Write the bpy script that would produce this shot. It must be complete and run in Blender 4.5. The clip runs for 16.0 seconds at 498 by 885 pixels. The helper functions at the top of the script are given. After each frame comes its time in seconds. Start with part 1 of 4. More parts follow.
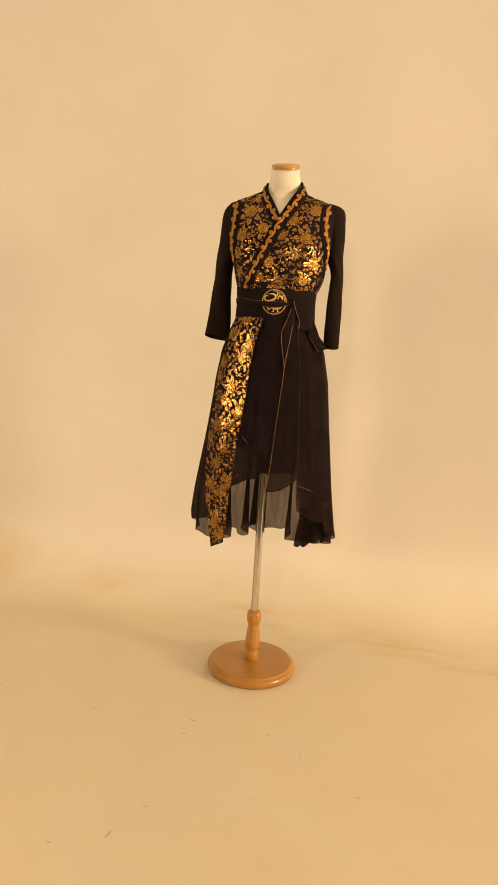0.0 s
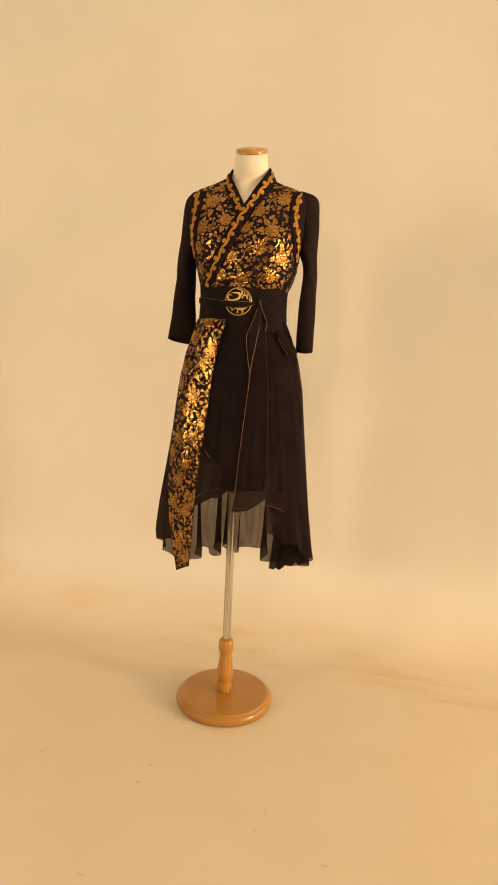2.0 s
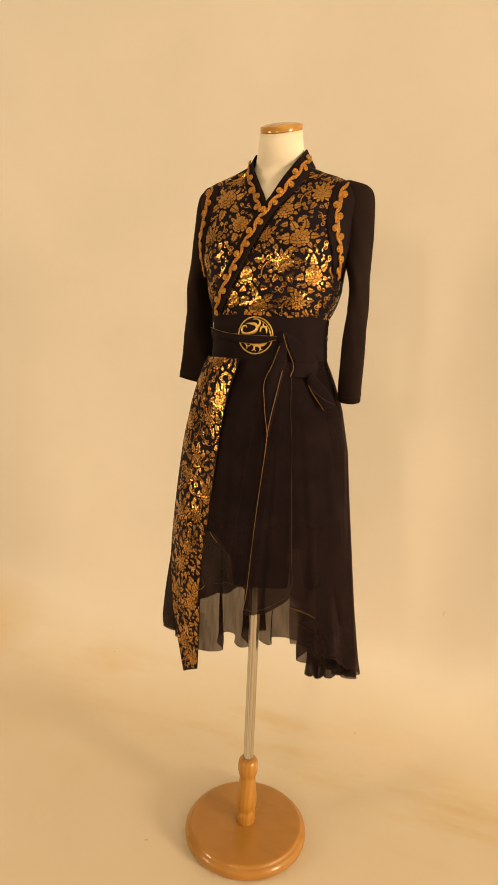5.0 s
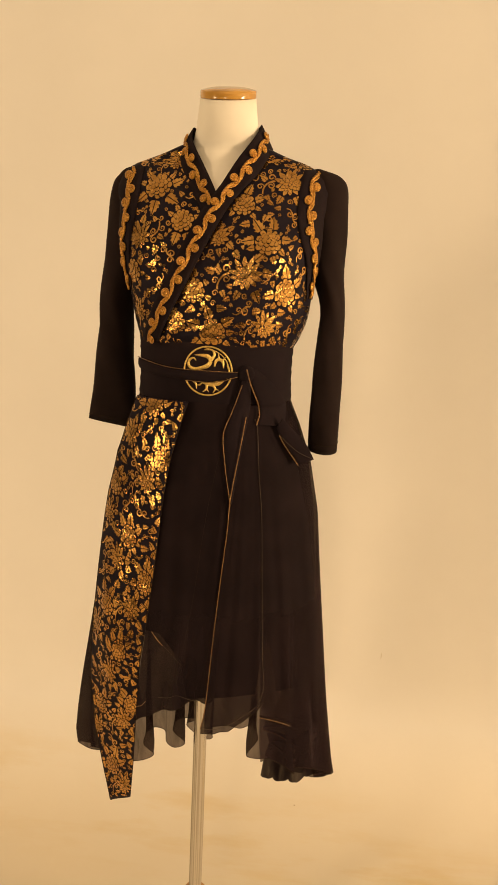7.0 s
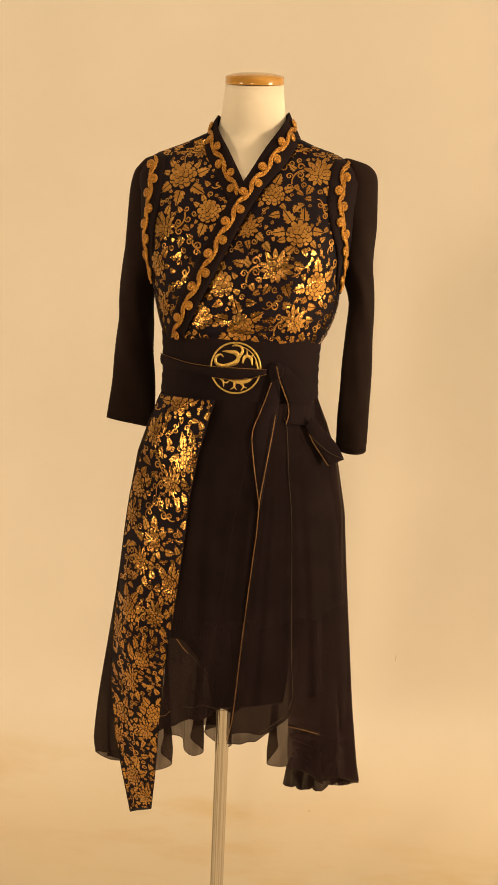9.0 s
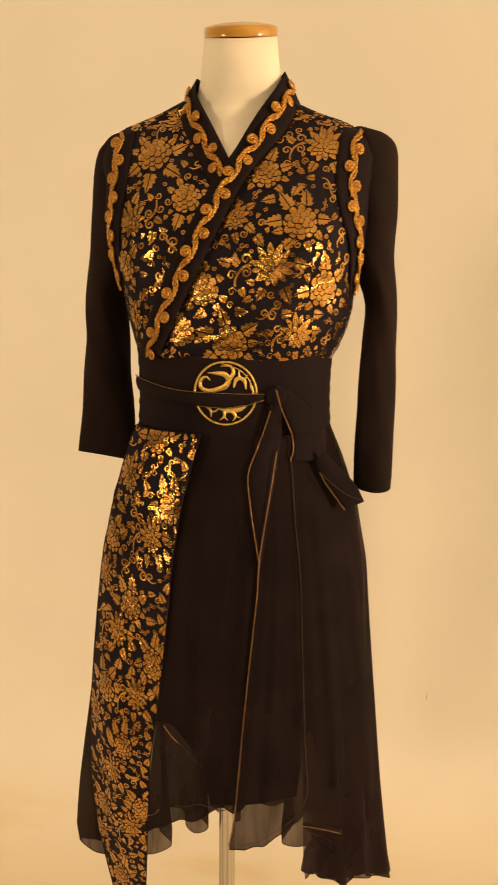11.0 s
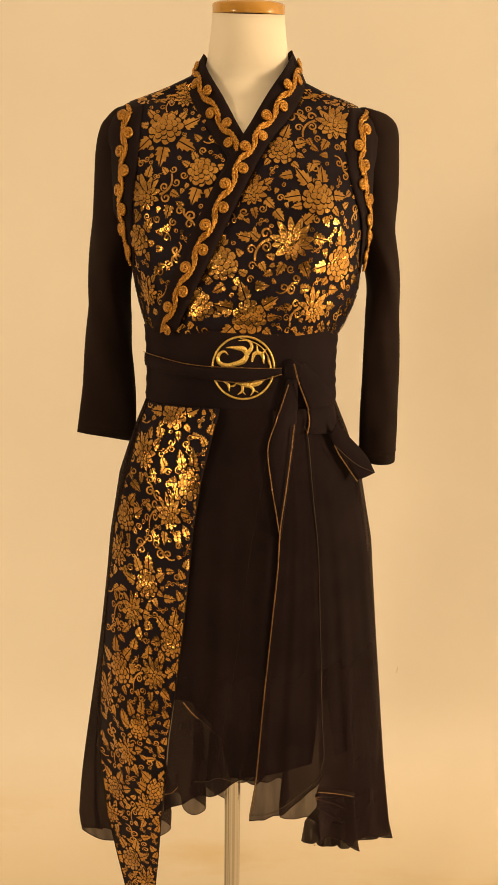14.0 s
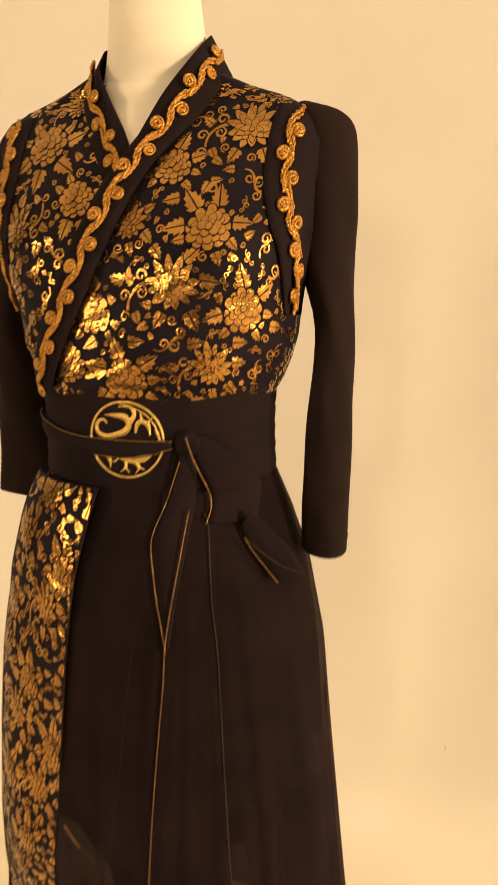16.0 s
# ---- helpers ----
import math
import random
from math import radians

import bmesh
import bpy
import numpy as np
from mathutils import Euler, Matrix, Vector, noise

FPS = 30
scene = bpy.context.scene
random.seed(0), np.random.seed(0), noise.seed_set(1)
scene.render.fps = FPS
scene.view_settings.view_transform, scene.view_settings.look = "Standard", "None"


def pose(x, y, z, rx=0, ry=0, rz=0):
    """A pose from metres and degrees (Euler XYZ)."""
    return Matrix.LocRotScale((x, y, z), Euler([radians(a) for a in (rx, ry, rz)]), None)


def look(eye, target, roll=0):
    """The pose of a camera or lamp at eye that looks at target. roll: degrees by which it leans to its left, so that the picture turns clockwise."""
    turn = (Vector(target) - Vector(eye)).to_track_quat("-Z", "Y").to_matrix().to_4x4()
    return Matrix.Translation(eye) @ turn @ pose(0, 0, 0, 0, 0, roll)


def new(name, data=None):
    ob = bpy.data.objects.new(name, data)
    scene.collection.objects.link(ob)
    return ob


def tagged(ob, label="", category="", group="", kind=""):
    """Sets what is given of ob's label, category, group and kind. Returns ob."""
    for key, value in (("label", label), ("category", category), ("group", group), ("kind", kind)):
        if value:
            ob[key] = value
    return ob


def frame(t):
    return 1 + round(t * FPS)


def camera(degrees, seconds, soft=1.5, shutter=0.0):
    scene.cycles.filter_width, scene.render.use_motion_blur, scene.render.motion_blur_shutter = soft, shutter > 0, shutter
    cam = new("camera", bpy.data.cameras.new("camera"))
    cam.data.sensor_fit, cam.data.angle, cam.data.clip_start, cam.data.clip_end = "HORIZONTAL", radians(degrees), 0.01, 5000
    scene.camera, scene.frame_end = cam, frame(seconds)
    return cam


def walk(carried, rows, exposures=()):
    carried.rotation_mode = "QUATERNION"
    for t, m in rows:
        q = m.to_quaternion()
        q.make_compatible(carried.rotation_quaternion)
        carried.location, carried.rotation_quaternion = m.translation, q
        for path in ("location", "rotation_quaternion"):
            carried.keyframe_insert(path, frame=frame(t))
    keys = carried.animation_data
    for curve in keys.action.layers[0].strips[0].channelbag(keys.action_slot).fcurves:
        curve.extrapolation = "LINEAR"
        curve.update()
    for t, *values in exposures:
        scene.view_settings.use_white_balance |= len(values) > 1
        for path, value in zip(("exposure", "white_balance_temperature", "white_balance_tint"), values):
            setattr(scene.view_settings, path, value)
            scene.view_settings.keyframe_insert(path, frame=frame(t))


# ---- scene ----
cam = camera(43.0, 16.0, shutter=0.4)
PATH = [
    (0, (0.118, -2.062, 1.095), (-0.052, -0.091, 0.803), 3.4),
    (0.5, (0.141, -2.039, 1.091), (-0.028, -0.068, 0.796), 3.2),
    (1, (0.153, -2.025, 1.091), (-0.065, -0.059, 0.795), 3.2),
    (1.5, (0.185, -1.968, 1.086), (-0.039, -0.004, 0.785), 3.0),
    (2, (0.257, -1.852, 1.129), (0.022, 0.109, 0.82), 2.7),
    (2.5, (0.29, -1.791, 1.161), (0.066, 0.172, 0.852), 2.1),
    (3, (0.353, -1.774, 1.162), (-0.07, 0.155, 0.851), 2.0),
    (3.5, (0.424, -1.734, 1.172), (-0.123, 0.161, 0.84), 1.8),
    (3.7, (0.454, -1.693, 1.174), (-0.134, 0.19, 0.848), 2.1),
    (5.8, (0.312, -1.16, 1.302), (-0.299, 0.705, 0.916), 2.2),
    (6, (0.283, -1.133, 1.303), (-0.27, 0.752, 0.925), 2.0),
    (6.5, (0.185, -1.08, 1.315), (-0.108, 0.862, 0.934), 2.0),
    (7, (0.132, -1.055, 1.32), (-0.001, 0.904, 0.937), 2.6),
    (7.5, (0.109, -1.052, 1.319), (0.005, 0.908, 0.935), 2.6),
    (8, (0.082, -1.054, 1.315), (-0.015, 0.906, 0.929), 2.7),
    (8.5, (0.07, -1.052, 1.312), (-0.027, 0.908, 0.926), 2.7),
    (10.8, (0.109, -0.834, 1.331), (-0.069, 1.118, 0.932), 0.9),
    (11, (0.089, -0.832, 1.334), (-0.073, 1.119, 0.928), 0.7),
    (11.5, (0.066, -0.826, 1.331), (-0.089, 1.126, 0.923), 0.9),
    (12, (0.066, -0.822, 1.334), (-0.087, 1.13, 0.926), 1.0),
    (12.5, (0.061, -0.817, 1.332), (-0.092, 1.135, 0.924), 1.0),
    (13, (0.037, -0.816, 1.321), (-0.06, 1.138, 0.91), 1.1),
    (13.5, (0.011, -0.834, 1.312), (0.019, 1.123, 0.898), 1.1),
    (14, (-0.014, -0.848, 1.309), (0.045, 1.108, 0.893), 0.8),
    (14.5, (0.013, -0.844, 1.311), (0.076, 1.11, 0.893), 0.4),
    (15, (0.111, -0.818, 1.335), (0.062, 1.137, 0.916), -0.0),
    (15.5, (0.203, -0.773, 1.333), (-0.084, 1.155, 0.886), -0.4),
    (16, (0.227, -0.656, 1.373), (-0.149, 1.256, 0.922), 0.2),
]
walk(cam, [(t, look(eye, target, roll)) for t, eye, target, roll in PATH],
     exposures=[(0, 0.0, 6420, 10), (8.7, 0.0, 6420, 10), (10.8, 0.0, 6760, 10), (14.5, 0.0, 6760, 10), (15.5, 0.0, 6580, 10), (16, 0.2, 6450, 10)])

# ---- light ----
world = bpy.data.worlds.new("studio_world")
scene.world = world
world.use_nodes = True
world.node_tree.nodes["Background"].inputs[0].default_value = (1.0, 0.86, 0.68, 1)
world.node_tree.nodes["Background"].inputs[1].default_value = 0.02


def area_lamp(name, eye, target, wide, high, power, colour):
    data = bpy.data.lights.new(name, "AREA")
    data.shape, data.size, data.size_y, data.energy, data.color = "RECTANGLE", wide, high, power, colour
    ob = new(name, data)
    ob.matrix_world = look(eye, target)
    return ob


WARM = (1.0, 0.703, 0.402)
area_lamp("studio_lamp_east", (9.3, -3.35, 2.15), (0, 0.2, 0.8), 1.9, 2.0, 850, WARM)
area_lamp("studio_lamp_west", (-3.2, -2.75, 1.65), (0.1, 0.2, 0.9), 0.58, 1.2, 62, WARM)
# unseen fill, added to brighten the neck and the front foil
area_lamp("front_fill", (-0.35, -4.2, 1.80), (0.0, 0.3, 0.9), 0.38, 0.38, 21, WARM)
# second unseen fill, turned up at the ceiling for soft overall light
area_lamp("bounce_fill", (0, -3.2, 2.3), (0, -3.1, 3.7), 1.0, 1.0, 23, WARM)


# ---- materials ----
def material(name):
    m = bpy.data.materials.new(name)
    m.use_nodes = True
    nt = m.node_tree
    return m, nt, nt.nodes["Principled BSDF"]


def node(nt, kind, **sets):
    n = nt.nodes.new(kind)
    for key, value in sets.items():
        n.inputs[key.replace("_", " ")].default_value = value
    return n


def coords(nt, scale=(1, 1, 1), which="Object"):
    tc = nt.nodes.new("ShaderNodeTexCoord")
    mp = nt.nodes.new("ShaderNodeMapping")
    mp.inputs["Scale"].default_value = scale
    nt.links.new(tc.outputs[which], mp.inputs["Vector"])
    return mp.outputs["Vector"]


def noise_tex(nt, vec, scale, detail=3.0, rough=0.55):
    n = node(nt, "ShaderNodeTexNoise", Scale=scale, Detail=detail, Roughness=rough)
    nt.links.new(vec, n.inputs["Vector"])
    return n.outputs["Fac"]


def ramp(nt, fac, stops):
    r = nt.nodes.new("ShaderNodeValToRGB")
    while len(r.color_ramp.elements) < len(stops):
        r.color_ramp.elements.new(0.5)
    for e, (p, c) in zip(r.color_ramp.elements, stops):
        e.position, e.color = p, (c if len(c) == 4 else (*c, 1))
    nt.links.new(fac, r.inputs["Fac"])
    return r.outputs["Color"]


def bump(nt, bsdf, height, strength, dist):
    b = node(nt, "ShaderNodeBump", Strength=strength, Distance=dist)
    nt.links.new(height, b.inputs["Height"])
    nt.links.new(b.outputs["Normal"], bsdf.inputs["Normal"])
    return b


def math_node(nt, op, a, b=None):
    n = nt.nodes.new("ShaderNodeMath")
    n.operation = op
    for i, v in enumerate((a, b)):
        if v is None:
            continue
        if isinstance(v, (int, float)):
            n.inputs[i].default_value = v
        else:
            nt.links.new(v, n.inputs[i])
    return n.outputs[0]


def cloth(name, colours, rough, grain, strength, sheen=0.0, scale=(1, 1, 1)):
    m, nt, b = material(name)
    v = coords(nt, scale)
    nt.links.new(ramp(nt, noise_tex(nt, v, 14, 4), [(0.3, colours[0]), (0.7, colours[1])]), b.inputs["Base Color"])
    b.inputs["Roughness"].default_value = rough
    b.inputs["Specular IOR Level"].default_value = 0.07
    b.inputs["Sheen Weight"].default_value = sheen
    b.inputs["Sheen Roughness"].default_value = 0.5
    bump(nt, b, noise_tex(nt, v, grain, 2), strength, 0.0006)
    return m


def chiffon(name, cover, tone=1.0):
    m, nt, b = material(name)
    v = coords(nt)
    nt.links.new(ramp(nt, noise_tex(nt, v, 18, 3), [(0.3, tuple(tone * c for c in (0.0185, 0.0117, 0.0136))), (0.7, tuple(tone * c for c in (0.0280, 0.0176, 0.0200)))]), b.inputs["Base Color"])
    b.inputs["Roughness"].default_value = 0.75
    b.inputs["Specular IOR Level"].default_value = 0.04
    clear = nt.nodes.new("ShaderNodeBsdfTransparent")
    clear.inputs[0].default_value = (1.0, 0.89, 0.81, 1)
    mix = nt.nodes.new("ShaderNodeMixShader")
    weave = ramp(nt, noise_tex(nt, coords(nt, (1, 1, 0.15)), 60, 2), [(0.3, (cover - 0.05,) * 3), (0.7, (cover + 0.05,) * 3)])
    nt.links.new(weave, mix.inputs[0])
    nt.links.new(clear.outputs[0], mix.inputs[1])
    nt.links.new(b.outputs[0], mix.inputs[2])
    nt.links.new(mix.outputs[0], nt.nodes["Material Output"].inputs["Surface"])
    return m


def gold_foil(name, dark, light, rough):
    m, nt, b = material(name)
    v = coords(nt)
    nt.links.new(ramp(nt, noise_tex(nt, v, 35, 4), [(0.32, dark), (0.68, light)]), b.inputs["Base Color"])
    b.inputs["Metallic"].default_value = 0.92
    nt.links.new(ramp(nt, noise_tex(nt, v, 60, 2), [(0.3, (rough - 0.08,) * 3), (0.7, (rough + 0.12,) * 3)]), b.inputs["Roughness"])
    fine = noise_tex(nt, v, 330, 2)
    wide = noise_tex(nt, coords(nt, (1, 1, 1.5)), 30, 1.5)
    bump(nt, b, math_node(nt, "ADD", math_node(nt, "MULTIPLY", fine, 0.48), math_node(nt, "MULTIPLY", wide, 3.4)), 0.6, 0.0026)
    return m


def gold_thread(name, dark, light):
    m, nt, b = material(name)
    v = coords(nt)
    nt.links.new(ramp(nt, noise_tex(nt, v, 700, 2), [(0.35, dark), (0.65, light)]), b.inputs["Base Color"])
    b.inputs["Metallic"].default_value = 0.75
    b.inputs["Roughness"].default_value = 0.33
    bump(nt, b, noise_tex(nt, coords(nt, (1, 1, 0.5)), 900, 2), 0.8, 0.0012)
    return m


def wood(name, dark, light, stretch, rough):
    m, nt, b = material(name)
    v = coords(nt, stretch)
    rings = node(nt, "ShaderNodeTexWave", Scale=6.0, Distortion=5.0, Detail=3.0)
    nt.links.new(v, rings.inputs["Vector"])
    mixed = math_node(nt, "ADD", math_node(nt, "MULTIPLY", rings.outputs["Fac"], 0.35), math_node(nt, "MULTIPLY", noise_tex(nt, v, 22, 5), 0.65))
    nt.links.new(ramp(nt, mixed, [(0.25, dark), (0.75, light)]), b.inputs["Base Color"])
    b.inputs["Roughness"].default_value = rough
    b.inputs["Coat Weight"].default_value = 0.45
    b.inputs["Coat Roughness"].default_value = 0.14
    bump(nt, b, noise_tex(nt, v, 60, 4), 0.12, 0.001)
    return m


def painted_cyclorama():
    m, nt, b = material("matte_white_studio_paint")
    v = coords(nt)
    paint = ramp(nt, noise_tex(nt, v, 1.6, 5), [(0.3, (0.74, 0.725, 0.69)), (0.7, (0.80, 0.785, 0.75))])
    sep = nt.nodes.new("ShaderNodeSeparateXYZ")
    nt.links.new(v, sep.inputs[0])
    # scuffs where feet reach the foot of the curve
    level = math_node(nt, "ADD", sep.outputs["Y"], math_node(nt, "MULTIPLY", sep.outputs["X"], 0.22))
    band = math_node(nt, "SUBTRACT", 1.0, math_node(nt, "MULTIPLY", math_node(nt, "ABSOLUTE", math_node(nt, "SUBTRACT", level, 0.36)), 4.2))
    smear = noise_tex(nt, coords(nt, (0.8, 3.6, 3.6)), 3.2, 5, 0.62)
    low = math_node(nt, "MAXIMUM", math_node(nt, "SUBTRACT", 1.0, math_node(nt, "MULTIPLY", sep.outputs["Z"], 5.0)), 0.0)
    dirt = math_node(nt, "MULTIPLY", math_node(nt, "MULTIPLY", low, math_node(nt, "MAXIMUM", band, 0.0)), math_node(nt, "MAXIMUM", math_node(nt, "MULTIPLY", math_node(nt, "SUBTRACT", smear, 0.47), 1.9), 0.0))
    # yellower and a little darker over the floor and up to z 0.2
    low_tint = math_node(nt, "MULTIPLY", low, math_node(nt, "MULTIPLY", math_node(nt, "ADD", noise_tex(nt, coords(nt, (1, 1, 1)), 2.2, 4), 0.85), 0.27))
    # a yellow patch that climbs the foot of the wall in the west
    px = math_node(nt, "MULTIPLY", math_node(nt, "ADD", sep.outputs["X"], 1.32), 3.1)
    pz = math_node(nt, "MULTIPLY", math_node(nt, "SUBTRACT", sep.outputs["Z"], 0.08), 6.2)
    round_off = math_node(nt, "SQRT", math_node(nt, "ADD", math_node(nt, "MULTIPLY", px, px), math_node(nt, "MULTIPLY", pz, pz)))
    patch = math_node(nt, "MINIMUM", math_node(nt, "MAXIMUM", math_node(nt, "MULTIPLY", math_node(nt, "SUBTRACT", 1.28, round_off), 1.25), 0.0), 1.0)
    patch = math_node(nt, "MULTIPLY", patch, math_node(nt, "GREATER_THAN", sep.outputs["Y"], 0.30))
    low_tint = math_node(nt, "MAXIMUM", low_tint, math_node(nt, "MULTIPLY", patch, 0.50))
    total = math_node(nt, "MINIMUM", math_node(nt, "ADD", dirt, low_tint), 0.75)
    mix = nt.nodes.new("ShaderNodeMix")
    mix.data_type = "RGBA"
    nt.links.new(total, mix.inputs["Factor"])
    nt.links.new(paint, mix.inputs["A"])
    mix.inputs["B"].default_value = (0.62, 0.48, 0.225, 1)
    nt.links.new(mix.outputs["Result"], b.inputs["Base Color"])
    b.inputs["Roughness"].default_value = 0.72
    b.inputs["Specular IOR Level"].default_value = 0.25
    bump(nt, b, noise_tex(nt, v, 45, 4), 0.1, 0.002)
    return m


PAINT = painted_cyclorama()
ROOM = cloth("dark_room_paint", ((0.19, 0.176, 0.158), (0.24, 0.225, 0.20)), 0.8, 60, 0.1)
COVER = cloth("cream_jersey_cover", ((0.84, 0.80, 0.70), (0.89, 0.85, 0.76)), 0.8, 900, 0.08)
JERSEY = cloth("black_jersey", ((0.0151, 0.0097, 0.0091), (0.0221, 0.0141, 0.0136)), 0.9, 700, 0.08, 0.01)
SATIN = cloth("blue_black_satin", ((0.0090, 0.0067, 0.0120), (0.0142, 0.0108, 0.0188)), 0.6, 700, 0.08, 0.01)
BAND = cloth("black_crepe", ((0.0118, 0.0077, 0.0097), (0.0175, 0.0114, 0.0141)), 0.85, 600, 0.10, 0.01)
LINING = cloth("black_lining", ((0.0185, 0.0123, 0.0149), (0.0273, 0.0181, 0.0214)), 0.8, 400, 0.05)
CHIFFON = chiffon("black_chiffon", 0.82)
CHIFFON_SIDE = chiffon("sheer_brown_black_chiffon", 0.80, 0.64)
CHIFFON_DOUBLE = chiffon("doubled_black_chiffon", 0.88, 0.60)
CHIFFON_FOLDED = chiffon("folded_black_chiffon", 0.94, 0.64)
CHIFFON_CASCADE = chiffon("gathered_cascade_chiffon", 0.965, 0.50)
LINED = chiffon("lined_black_chiffon", 1.06, 0.54)
RUFFLE = cloth("gathered_black_chiffon", ((0.0150, 0.0090, 0.0090), (0.0220, 0.0132, 0.0130)), 0.9, 500, 0.08)
HEM = cloth("rolled_hem_thread", ((0.012, 0.008, 0.006), (0.03, 0.02, 0.012)), 0.8, 900, 0.3)
FOIL = gold_foil("gold_foil_print", (0.37, 0.185, 0.043), (0.66, 0.375, 0.100), 0.20)
BRAID = gold_thread("gold_braid_thread", (0.22, 0.085, 0.012), (0.84, 0.46, 0.095))
CORD = gold_thread("bronze_cord", (0.11, 0.060, 0.022), (0.36, 0.205, 0.075))
DULL_CORD = cloth("dull_bronze_cord", ((0.042, 0.031, 0.022), (0.084, 0.063, 0.043)), 0.6, 900, 0.5)
EMBROIDERY = gold_thread("gold_embroidery", (0.55, 0.36, 0.08), (0.95, 0.70, 0.22))
BEECH = wood("varnished_beech", (0.365, 0.172, 0.026), (0.40, 0.195, 0.032), (0.5, 5.0, 1.0), 0.42)
BEECH_TURNED = wood("turned_beech", (0.38, 0.18, 0.028), (0.48, 0.245, 0.046), (5.0, 5.0, 0.8), 0.3)
CAPWOOD = wood("neck_cap_wood", (0.44, 0.225, 0.036), (0.58, 0.325, 0.070), (1.0, 5.0, 5.0), 0.16)
# the tube's reflected stripes are painted in as lengthwise colour bands
STEEL, _nt, _b = material("stripe_painted_steel")
_nt.links.new(ramp(_nt, noise_tex(_nt, coords(_nt, (1, 1, 0.004)), 260, 1), [(0.36, (0.40, 0.37, 0.33)), (0.46, (0.66, 0.64, 0.60)), (0.56, (0.80, 0.78, 0.75)), (0.66, (0.55, 0.52, 0.48))]), _b.inputs["Base Color"])
_b.inputs["Metallic"].default_value = 1.0
_b.inputs["Roughness"].default_value = 0.15
SCUFF = cloth("grey_scuff", ((0.60, 0.56, 0.48), (0.66, 0.62, 0.54)), 0.9, 200, 0.2)
LINT = cloth("brown_lint", ((0.36, 0.27, 0.16), (0.46, 0.35, 0.22)), 0.9, 400, 0.3)


# ---- building helpers ----
def part(name, bm, mats, parent=None, label="", smooth=True):
    me = bpy.data.meshes.new(name)
    bmesh.ops.recalc_face_normals(bm, faces=bm.faces)
    bm.to_mesh(me)
    bm.free()
    for m in mats if isinstance(mats, (list, tuple)) else [mats]:
        me.materials.append(m)
    if smooth:
        for p in me.polygons:
            p.use_smooth = True
    ob = new(name, me)
    if parent is not None:
        ob.parent = parent
    if label:
        ob["label"] = label
    return ob


def thing(name, label, category, kind=""):
    return tagged(new(name), label, category, kind=kind)


def rings_mesh(bm, rings, closed=True, cap_a=False, cap_b=False, mat=0):
    vs = [[bm.verts.new(p) for p in r] for r in rings]
    n = len(vs[0])
    for a, b in zip(vs, vs[1:]):
        for i in range(n if closed else n - 1):
            j = (i + 1) % n
            bm.faces.new((a[i], a[j], b[j], b[i])).material_index = mat
    if cap_a:
        bm.faces.new(vs[0]).material_index = mat
    if cap_b:
        bm.faces.new(vs[-1]).material_index = mat
    return vs


def lathe(bm, prof, n=48, centre=(0, 0), mat=0, caps=(True, True)):
    rings_mesh(bm, [[(centre[0] + r * math.cos(2 * math.pi * i / n), centre[1] + r * math.sin(2 * math.pi * i / n), z) for i in range(n)] for r, z in prof], True, *caps, mat)


def smooth_path(pts, n):
    """Catmull-Rom through the points, n places evenly in parameter."""
    p = np.array(pts, float)
    p = np.vstack([2 * p[0] - p[1], p, 2 * p[-1] - p[-2]])
    out = []
    for t in np.linspace(0, len(p) - 3 - 1e-6, n):
        i = int(t)
        f = t - i
        a, b, c, d = p[i:i + 4]
        out.append(0.5 * (2 * b + (c - a) * f + (2 * a - 5 * b + 4 * c - d) * f * f + (3 * b - a - 3 * c + d) * f ** 3))
    return np.array(out)


def tube(bm, pts, r, n=6, taper=None, ref=(0.0, -1.0, 0.02)):
    pts = np.asarray(pts, float)
    tang = np.gradient(pts, axis=0)
    tang /= np.linalg.norm(tang, axis=1)[:, None] + 1e-12
    ref = np.array(ref)
    rings = []
    for k, (p, t) in enumerate(zip(pts, tang)):
        s = np.cross(t, ref)
        s /= np.linalg.norm(s) + 1e-12
        u = np.cross(s, t)
        rr = r * (taper[k] if taper is not None else 1.0)
        rings.append([p + rr * (math.cos(2 * math.pi * i / n) * s + math.sin(2 * math.pi * i / n) * u) for i in range(n)])
    rings_mesh(bm, rings, True, True, True)


# ---- the studio: floor running up into the back wall in one curve ----
WALL_Y, COVE = 0.62, 0.34
bm = bmesh.new()
prof = [(-1.45 + 0.12 * i, 0.0) for i in range(14)] + [(WALL_Y - COVE, 0.0)]
prof += [(WALL_Y - COVE + COVE * math.sin(a), COVE - COVE * math.cos(a)) for a in [radians(6 * k) for k in range(1, 16)]]
prof += [(WALL_Y, 0.34 + 0.28 * k) for k in range(1, 13)]
under_side = [(y + 0.06 * math.sin(w), z - 0.06 * math.cos(w)) for (y, z), w in zip(prof, [0.0] * 15 + [radians(6 * k) for k in range(1, 16)] + [radians(90)] * 12)]
loop_section = prof + under_side[::-1]
rings_mesh(bm, [[(-7.0 + 0.5 * i, y, z) for i in range(36)] for y, z in loop_section + loop_section[:1]], closed=False)
bmesh.ops.remove_doubles(bm, verts=bm.verts, dist=0.0005)
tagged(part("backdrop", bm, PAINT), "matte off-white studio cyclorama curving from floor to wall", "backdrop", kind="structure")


def slab(name, lo, hi, mat, label, category):
    bm = bmesh.new()
    bmesh.ops.create_cube(bm, size=1)
    for v in bm.verts:
        v.co = [lo[i] + (v.co[i] + 0.5) * (hi[i] - lo[i]) for i in range(3)]
    return tagged(part(name, bm, mat, smooth=False), label, category, kind="structure")


